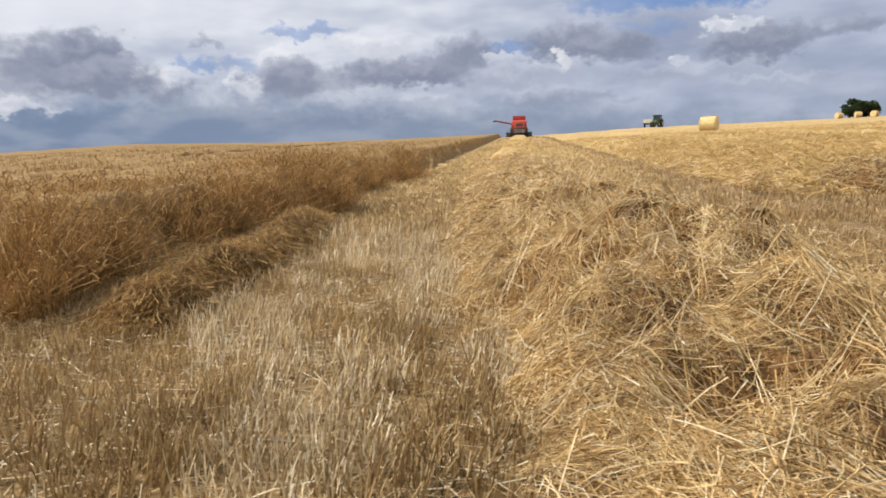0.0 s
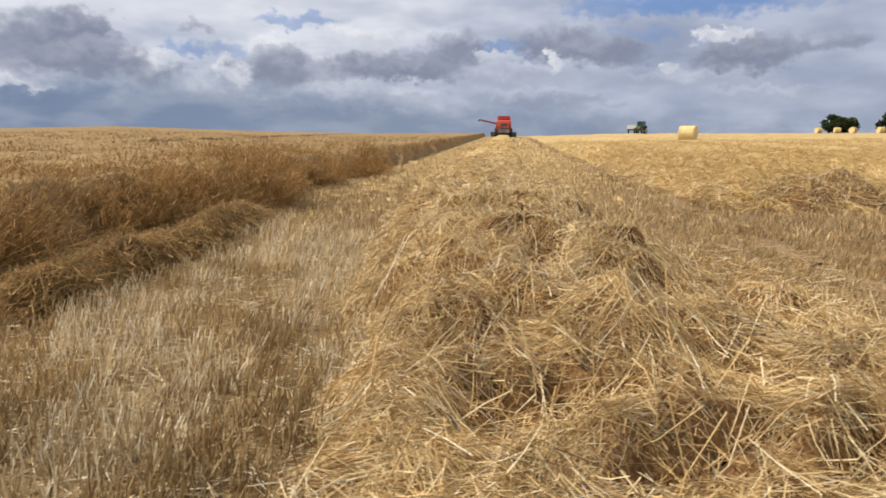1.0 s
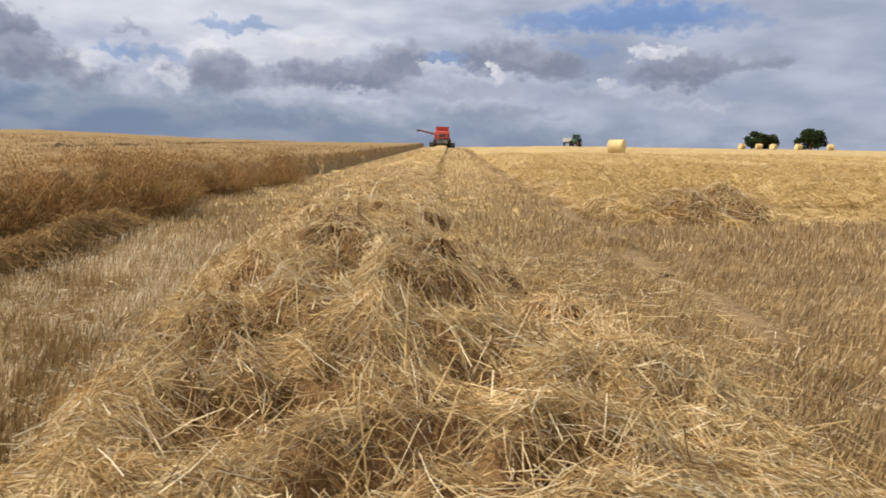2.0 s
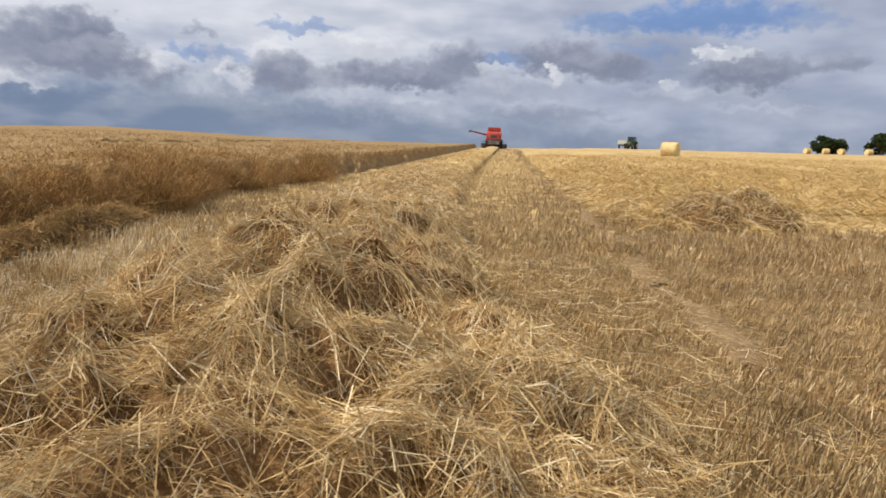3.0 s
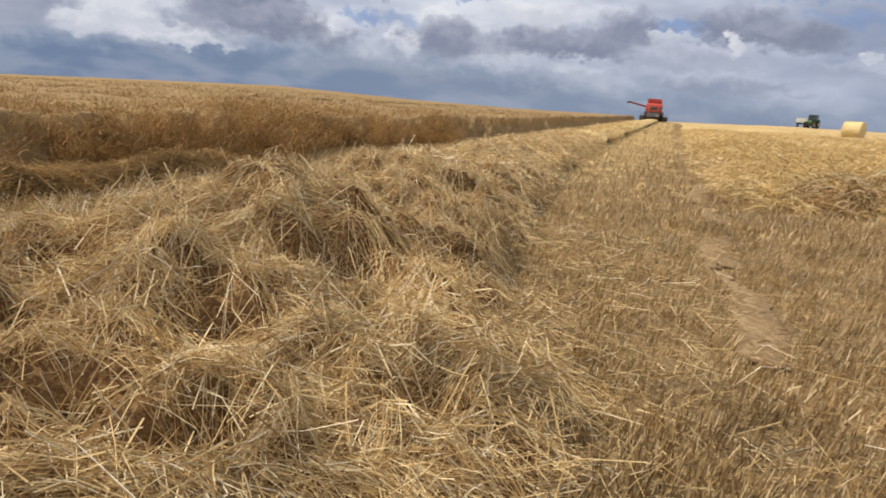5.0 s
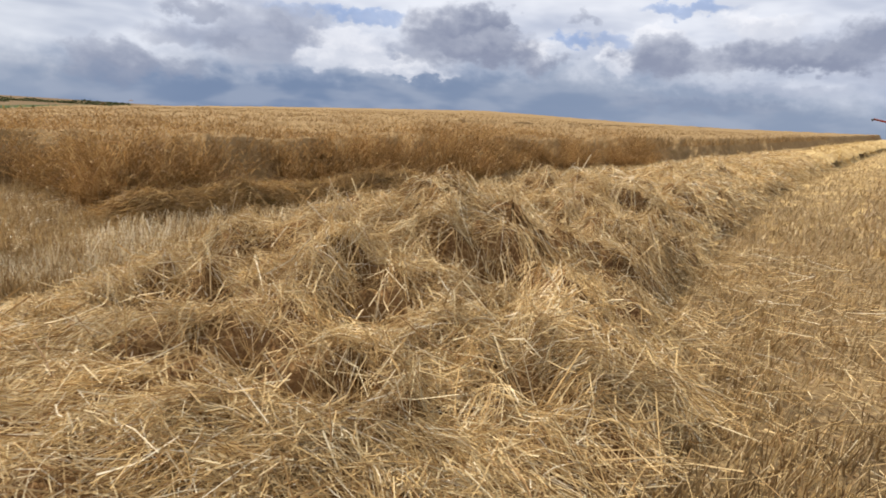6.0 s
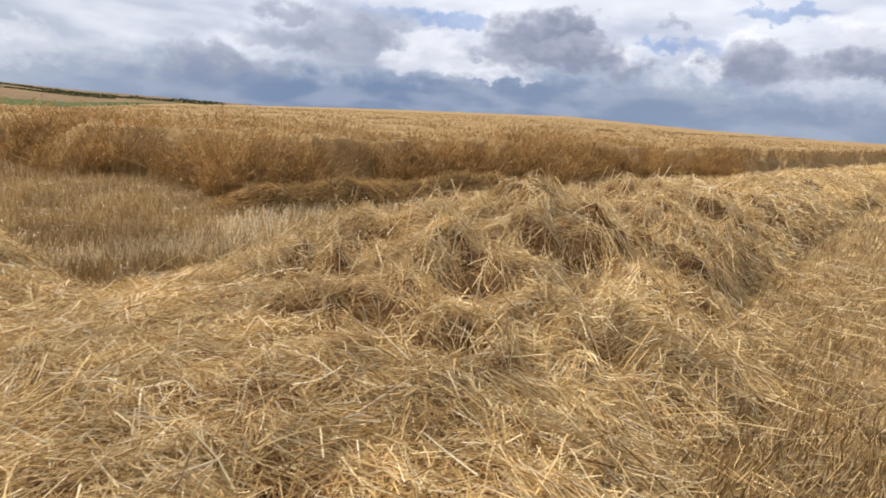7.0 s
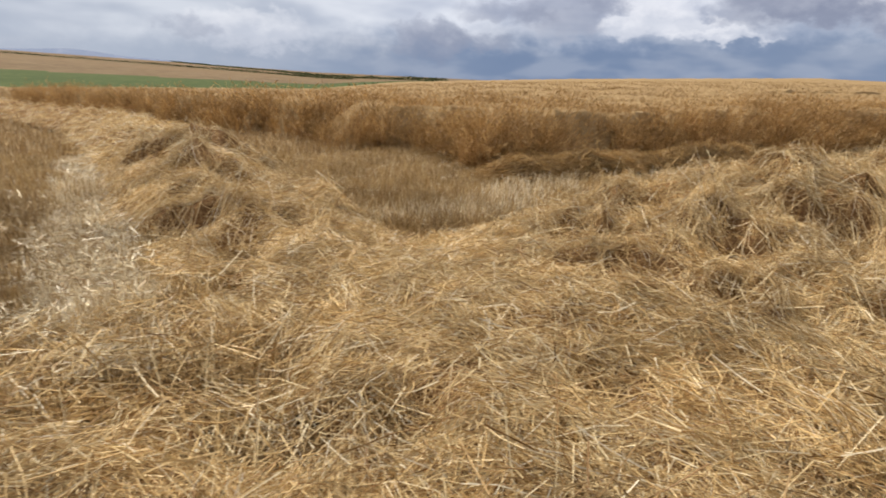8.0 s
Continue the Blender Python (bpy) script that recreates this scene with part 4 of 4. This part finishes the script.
def combine_harvester(m):
    """Built looking along +y, standing on z = 0; the rear is seen."""
    h = new("combine_harvester")
    h.matrix_world = m
    bm = prism(bmesh.new(), [(-3.6, 1.55), (-3.9, 2.2), (-3.7, 3.1), (-2.6, 3.45), (1.6, 3.45), (1.9, 2.6), (1.9, 1.25), (-2.2, 1.15)], -1.5, 1.5)
    bmesh.ops.bevel(bm, geom=list(bm.edges), offset=0.12, segments=2, affect="EDGES")
    part("body", bm, RED, h, "red sheet-metal body with rounded rear hood")
    bm = prism(bmesh.new(), [(-2.9, 3.4), (-3.2, 4.15), (0.9, 4.15), (0.6, 3.4)], -1.3, 1.3)
    bmesh.ops.bevel(bm, geom=list(bm.edges), offset=0.06, segments=2, affect="EDGES")
    part("grain_tank", bm, RED, h, "red grain tank with flared sides")
    part("hood", box(bmesh.new(), -1.1, 1.1, -4.1, -3.5, 1.7, 2.9, 0.12), RED, h, "red rear hood")
    part("chute", prism(bmesh.new(), [(-4.5, 0.75), (-4.3, 0.7), (-3.3, 1.5), (-3.4, 1.9), (-3.8, 1.9)], -1.15, 1.15), DARK, h, "dark straw chute dropping straw")
    part("axle", box(bmesh.new(), -1.4, 1.4, -2.75, -2.45, 0.45, 0.75, 0.03), DARK, h)
    part("grille", box(bmesh.new(), -0.7, 0.7, -4.13, -4.06, 2.05, 2.6, 0.02), DARK, h, "dark rear grille")
    cab = part("cab", box(bmesh.new(), -0.95, 0.95, 2.0, 3.6, 1.9, 3.7, 0.1), GLASS, h, "tinted glass driver's cab")
    part("roof", box(bmesh.new(), -1.05, 1.05, 1.9, 3.75, 3.7, 3.9, 0.06), RED, cab, "red cab roof")
    for x in (-1.35, 1.35):
        wheel(h, x * 1.08, 2.2, 0.98, 0.72)
        wheel(h, x * 0.95, -2.6, 0.62, 0.46)
    auger = part("auger", tube(bmesh.new(), (-1.4, 0.4, 2.75), (-4.9, -0.6, 3.45), 0.17, 0.15, 16), WORN_RED, h, "worn dark red unloading auger swung out to the side")
    part("spout", tube(bmesh.new(), (-4.85, -0.6, 3.45), (-5.25, -0.7, 3.25), 0.18, 0.20, 16), DARK, auger, "black rubber spout")
    part("elbow", tube(bmesh.new(), (-1.4, 0.4, 1.9), (-1.4, 0.4, 2.9), 0.22, 0.22, 16), RED, auger)
    part("header", prism(bmesh.new(), [(4.2, 0.25), (5.6, 0.2), (5.4, 0.5), (4.6, 1.15), (4.2, 1.2)], -2.75, 2.75), DARK, h, "dark cutting header in the crop")
    reel = part("reel", tube(bmesh.new(), (-2.6, 5.4, 1.15), (2.6, 5.4, 1.15), 0.09, 0.09, 10), DARK, h, "pick-up reel")
    for k in range(6):
        a = 6.28319 * k / 6
        part("bat", tube(bmesh.new(), (-2.6, 5.4 + 0.5 * math.cos(a), 1.15 + 0.5 * math.sin(a)), (2.6, 5.4 + 0.5 * math.cos(a), 1.15 + 0.5 * math.sin(a)), 0.03, 0.03, 6), DARK, reel)
    part("feeder", prism(bmesh.new(), [(2.6, 0.9), (4.3, 0.35), (4.3, 1.0), (2.6, 1.9)], -0.65, 0.65), RED, h)
    lad = bmesh.new()
    for x in (1.0, 1.4):
        tube(lad, (x, -4.2, 1.0), (x, -3.95, 3.2), 0.03, 0.03, 6)
    for k in range(7):
        z = 1.1 + k * 0.3
        tube(lad, (1.0, -4.2 + 0.034 * k, z), (1.4, -4.2 + 0.034 * k, z), 0.02, 0.02, 6)
    part("ladder", lad, DARK, h)
    for x in (-1.25, 1.25):
        part("tail_light", box(bmesh.new(), x - 0.1, x + 0.1, -3.98, -3.9, 2.25, 2.4, 0.02), LAMP, h, "red tail light")
    return tagged(h, "red combine harvester seen from behind, cutting standing crop", "combine harvester")


BALE = mottled("bale_straw", (0.56, 0.44, 0.21), (0.66, 0.53, 0.27), (0.76, 0.63, 0.36), 1.2, 9.0, bump=1.0, dist=0.06, stretch=(0.3, 1, 1))


def round_bale(m, r=0.75, w=1.25):
    """A rolled bale lying on its side, axis along x, with wound layers on its ends."""
    b = new("round_bale")
    b.matrix_world = m
    bm = bmesh.new()
    prof = [(0.05, -w / 2 + 0.05)] + [(r * k / 8 + (0.015 if k % 2 else -0.01), -w / 2 + (0.03 if k % 2 else 0.0)) for k in range(1, 8)]
    prof += [(r * 0.97, -w / 2 + 0.03), (r, -w / 2 + 0.12), (r * 1.01, 0), (r, w / 2 - 0.12), (r * 0.97, w / 2 - 0.03)]
    prof += [(r * k / 8 + (0.015 if k % 2 else -0.01), w / 2 - (0.03 if k % 2 else 0.0)) for k in range(7, 0, -1)] + [(0.05, w / 2 - 0.05)]
    lathe(bm, prof, 40)
    for v in bm.verts:
        q = noise.noise(v.co * 3.0) * 0.035
        v.co += Vector((0, v.co.y, v.co.z)).normalized() * q
        if v.co.z < -0.93 * r:
            v.co.z = -0.93 * r + (v.co.z + 0.93 * r) * 0.2
    body = part("roll", bm, BALE, b, "rolled straw bale")
    body.location.z = 0.93 * r
    n = 900
    a = np.random.rand(n) * 6.283
    xx = np.random.uniform(-w / 2, w / 2, n)
    p = np.stack([xx, r * np.cos(a), r * np.sin(a) + 0.93 * r], 1)
    q = p + np.stack([np.random.normal(0, 0.10, n), 0.07 * np.cos(a) - 0.1 * np.sin(a), 0.07 * np.sin(a) + 0.1 * np.cos(a)], 1)
    v, f = stalks(p, q, np.full(n, 0.012), np.zeros((n, 3)), 1, 2)
    fuzz = new("loose_ends", ground_mesh("loose_ends", v, f, [GOLD], None, False))
    fuzz.parent = b
    for k in range(7):
        x = -w / 2 + 0.12 + k * (w - 0.24) / 6
        t = bmesh.new()
        lathe(t, [(r * 1.01, x - 0.008), (r * 1.022, x), (r * 1.01, x + 0.008)], 40)
        o = part("twine", t, STUB, b)
        o.location.z = 0.93 * r
    return tagged(b, "round straw bale lying on the stubble", "straw bale")


def tractor(m):
    """Built looking along +y."""
    t = new("tractor")
    t.matrix_world = m
    bm = prism(bmesh.new(), [(0.2, 0.9), (2.4, 0.8), (2.5, 1.2), (2.3, 1.5), (0.2, 1.65)], -0.42, 0.42)
    bmesh.ops.bevel(bm, geom=list(bm.edges), offset=0.05, segments=2, affect="EDGES")
    part("bonnet", bm, GREENP, t, "green bonnet")
    cab = part("cab", box(bmesh.new(), -0.75, 0.75, -1.2, 0.3, 1.15, 2.55, 0.08), GLASS, t, "tinted glass cab")
    part("roof", box(bmesh.new(), -0.8, 0.8, -1.3, 0.4, 2.55, 2.72, 0.05), GREENP, cab)
    for x in (-0.72, 0.72):
        for y in (-1.2, 0.28):
            part("pillar", box(bmesh.new(), x - 0.05, x + 0.05, y - 0.05, y + 0.05, 1.15, 2.6, 0.01), GREENP, cab)
    part("chassis", box(bmesh.new(), -0.35, 0.35, -1.2, 2.3, 0.55, 0.95, 0.04), DARK, t)
    part("exhaust", tube(bmesh.new(), (0.5, 0.6, 1.5), (0.5, 0.6, 2.7), 0.05, 0.05, 10), DARK, t)
    for x in (-0.85, 0.85):
        wheel(t, x, -0.75, 0.85, 0.5)
        wheel(t, x * 0.92, 1.9, 0.6, 0.4)
        part("mudguard", prism(bmesh.new(), [(-1.5, 1.45), (-1.1, 1.75), (-0.4, 1.75), (0.0, 1.5), (0.0, 1.6), (-0.4, 1.85), (-1.1, 1.85), (-1.6, 1.5)], x - 0.22, x + 0.22), GREENP, t)
    return tagged(t, "green tractor with a glass cab at the field's crest", "tractor")


def trailer(m):
    t = new("trailer")
    t.matrix_world = m
    part("bed", box(bmesh.new(), -1.2, 1.2, -2.0, 2.0, 0.85, 1.0, 0.03), DARK, t)
    part("front_panel", box(bmesh.new(), -1.2, 1.2, 1.9, 2.0, 1.0, 1.9, 0.03), GREYP, t, "pale front panel")
    for x in (-1.2, 1.12):
        part("side_panel", box(bmesh.new(), x, x + 0.08, -2.0, 1.9, 1.0, 1.7, 0.02), GREYP, t, "pale side panel")
    for x in (-1.0, 1.0):
        wheel(t, x, -0.5, 0.5, 0.35)
    part("drawbar", tube(bmesh.new(), (0, 2.0, 0.8), (0, 3.4, 0.6), 0.06, 0.05, 8), DARK, t)
    return tagged(t, "pale grain trailer standing beside the tractor", "trailer")


LEAF = stalk_material("dark_foliage", [(0.0, (0.018, 0.034, 0.012)), (0.6, (0.035, 0.06, 0.02)), (1.0, (0.06, 0.085, 0.03))], 0.6, 0.3, 0.2, 0.2)
BARK = mottled("bark", (0.06, 0.045, 0.03), (0.09, 0.07, 0.05), (0.11, 0.09, 0.07), 2.0, 14.0)


def tree(m, w, h, seed):
    """A broad low field tree: trunk, limbs and a crown of many leaf clumps."""
    rnd = random.Random(seed)
    rng = np.random.RandomState(seed)
    t = new("tree")
    t.matrix_world = m
    bm = bmesh.new()
    tube(bm, (0, 0, -0.4), (0.1, 0, h * 0.35), 0.38, 0.26, 10)
    ends = []
    for k in range(11):
        a = 6.28319 * k / 11 + rnd.uniform(-0.2, 0.2)
        e = Vector((math.cos(a) * w * rnd.uniform(0.22, 0.40), math.sin(a) * w * 0.3, h * rnd.uniform(0.45, 0.85)))
        tube(bm, (0.1, 0, h * rnd.uniform(0.2, 0.35)), e, 0.16, 0.05, 7)
        ends.append(e)
    part("trunk", bm, BARK, t, "dark trunk with spreading limbs")
    n = 9000
    c = []
    for k in range(34):
        a, q = rng.rand() * 6.283, rng.rand() ** 0.5
        zz = rng.uniform(0.22, 0.86)
        wid = w * 0.46 * math.sqrt(max(0.05, 1 - ((zz - 0.42) / 0.5) ** 2))
        c.append((math.cos(a) * q * wid, math.sin(a) * q * wid * 0.8, h * zz, rng.uniform(0.09, 0.16) * w))
    c = np.array(c)
    i = rng.randint(0, len(c), n)
    d = rng.normal(0, 1, (n, 3))
    d /= np.linalg.norm(d, axis=1, keepdims=True)
    p = c[i, :3] + d * (c[i, 3:] * rng.uniform(0.55, 1.08, (n, 1))) * [1, 1, 0.72]
    p[:, 2] = np.maximum(p[:, 2], 0.25)
    v, f = stalks(p, p + rng.normal(0, 0.16, (n, 3)), rng.uniform(0.14, 0.32, n), np.zeros((n, 3)), 1, 2)
    crown = new("crown", ground_mesh("crown", v, f, [LEAF], None, False))
    crown.parent = t
    return tagged(t, "broad dark green field tree at the crest", "tree")


def place(az, r, turn=0.0, dz=0.0):
    """A standing place by azimuth and distance from (2, 0)."""
    x, y = 2 + r * math.sin(radians(az)), r * math.cos(radians(az))
    return pose(x, y, float(land(x, y)) + dz, 0, 0, turn)


combine_harvester(pose(15.9, 140.0, float(land(15.9, 140.0)), 0, 0, -6.0))
near_bale = round_bale(place(20.2, 82, -38), 0.88, 1.8)
tractor(place(16.9, 157, 150))
trailer(place(16.3, 161, 160))
tree(place(31.0, 164, 0, -0.3), 7.0, 4.1, 3)
tree(place(34.4, 164, 40, -0.3), 6.9, 4.6, 8)
far_bale = round_bale(place(29.7, 158, 10), 0.6, 1.15)
tagged(far_bale, "round straw bale standing far off below the trees", group="bales below the trees")
for az, turn in ((30.9, -15), (31.9, 30), (33.6, 5), (35.7, -20)):
    tagged(copy_thing(far_bale, place(az, 158, turn)), "round straw bale standing far off below the trees", group="bales below the trees")


def hedge(name, pts, w, h, seed):
    """An uneven hedge row along a line on the land."""
    rng = np.random.RandomState(seed)
    pts = np.array(pts, float)
    L = np.concatenate([[0], np.cumsum(np.hypot(*np.diff(pts, axis=0).T))])
    n = int(L[-1] * 14)
    s = rng.rand(n) * L[-1]
    x, y = np.interp(s, L, pts[:, 0]) + rng.normal(0, w, n), np.interp(s, L, pts[:, 1]) + rng.normal(0, w, n)
    z = land(x, y) + rng.rand(n) * h * (0.6 + 0.8 * value_noise(s * 0.07, s * 0, seed))
    p = np.stack([x, y, z], 1)
    v, f = stalks(p, p + rng.normal(0, 0.25, (n, 3)), rng.uniform(0.25, 0.6, n), np.zeros((n, 3)), 1, 2)
    ob = new(name, ground_mesh(name, v, f, [HEDGE], None, False))
    return tagged(ob, "dark hedge row between far fields", "hedge", kind="stuff")


def on(az, r):
    return (2 + r * math.sin(radians(az)), r * math.cos(radians(az)))


hedge("hedge", [on(a, r) for a, r in ((-76, 860), (-68, 560), (-60, 330), (-54, 250))], 1.0, 1.1, 4)
hedge("hedge", [on(a, r) for a, r in ((-88, 620), (-78, 520), (-68, 400), (-62, 300))], 1.0, 0.9, 6)
hedge("hedge", [on(a, r) for a, r in ((-62, 140), (-52, 148), (-44, 158), (-36, 168))], 1.0, 0.5, 7)


def straw_heap(cx, cy, rad, h, n, width, mat, label, wild=0.7):
    """A dome of straw that drapes outwards from its top over a matted core."""
    z0 = float(land(cx, cy))
    ob = new("straw_heap")
    ob.matrix_world = pose(cx, cy, z0)
    k, m = 9, 26
    rho, ang = np.meshgrid(np.linspace(0.02, 1.0, k), np.arange(m) * 6.28319 / m, indexing="ij")
    hx, hy = rho * rad * np.cos(ang), rho * rad * 0.8 * np.sin(ang)
    low = cover(cx + hx, cy + hy) + land(cx + hx, cy + hy) - z0
    hz_ = low + h * 0.9 * np.clip(1 - rho ** 4, 0, 1) * (0.75 + 0.5 * fbm(hx * 6 + cx, hy * 6 + cy, 71)) - 0.02
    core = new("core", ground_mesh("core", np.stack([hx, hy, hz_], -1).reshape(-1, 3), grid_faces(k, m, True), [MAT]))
    core.parent = ob
    tagged(core, "matted straw inside the heap, coloured dark for shade")
    a = np.random.rand(n) * 6.283
    if wild > 1.1:
        r0 = np.random.rand(n) ** 0.6
        r1 = np.clip(r0 + np.random.uniform(-0.35, 0.5, n), 0.02, 1.25)
    else:
        r0, r1 = np.random.rand(n) ** 0.7 * 0.55, np.random.uniform(0.7, 1.2, n)
    bx, by = r0 * rad * np.cos(a), r0 * rad * 0.8 * np.sin(a)
    a2 = a + np.random.normal(0, min(wild, 0.75), n)
    ex, ey = r1 * rad * np.cos(a2), r1 * rad * 0.8 * np.sin(a2)
    zb = cover(cx + bx, cy + by) + land(cx + bx, cy + by) - z0 + h * (1 - r0 ** 3) * np.random.uniform(0.7, 1.2, n)
    ze = cover(cx + ex, cy + ey) + land(cx + ex, cy + ey) - z0 + np.random.uniform(-0.02, 0.05, n) + (h * np.clip(1 - r1 ** 3, 0, 1) * np.random.uniform(0.5, 1.1, n) if wild > 1.1 else 0)
    base, tip = np.stack([bx, by, zb], 1), np.stack([ex, ey, ze], 1)
    sag = np.stack([np.random.normal(0, 0.08, n) * rad, np.random.normal(0, 0.08, n) * rad, np.random.uniform(0.1, 0.4, n) * h], 1)
    v, f = stalks(base, tip, width * np.random.uniform(0.7, 1.3, n), sag, 3, 3)
    loose = new("draped_straw", ground_mesh("draped_straw", v, f, [mat], None, False))
    loose.parent = ob
    tagged(loose, "straw draped over the heap")
    return tagged(ob, label, "straw heap")


straw_heap(1.58, 5.2, 0.36, 0.19, 360, 0.005, STRAW, "domed tuft of straw standing up from the swath", 0.5)
straw_heap(2.42, 5.05, 0.42, 0.15, 360, 0.005, STRAW, "domed tuft of straw beside a hollow in the swath")
straw_heap(8.3, 13.3, 0.85, 0.36, 620, 0.011, STRAW, "wide heap of golden straw at the end of a swath", 1.3)
straw_heap(9.4, 13.4, 0.9, 0.34, 620, 0.011, STRAW, "wide heap of golden straw at the end of a swath", 1.3)
straw_heap(-2.2, 0.85, 0.7, 0.12, 600, 0.006, STRAW, "low mound of brown straw on the headland swath", 1.0)

# a blue ridge on the horizon, beyond the hill; haze painted into its colour
BLUE = mottled("haze_painted_hill", (0.13, 0.17, 0.27), (0.15, 0.19, 0.29), (0.17, 0.21, 0.31), 0.002, 0.02)
ra = np.radians(np.arange(-100, -70, 0.5))
crest = EYE + 4200 * np.tan(np.radians(0.55 * np.exp(-((np.degrees(ra) + 83) / 6) ** 2) + 0.05 * np.sin(ra * 60) - 0.15))
rv = []
for k, s in ((-1, 0.0), (0, 1.0), (1, 0.0)):
    rv.append(np.stack([2 + (4200 + 150 * k) * np.sin(ra), (4200 + 150 * k) * np.cos(ra), crest * s - 90 * (1 - s)], -1))
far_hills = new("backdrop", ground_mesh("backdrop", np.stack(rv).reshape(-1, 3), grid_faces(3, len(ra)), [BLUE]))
tagged(far_hills, "hills on the horizon with blue haze in their colour", "hills", kind="structure")
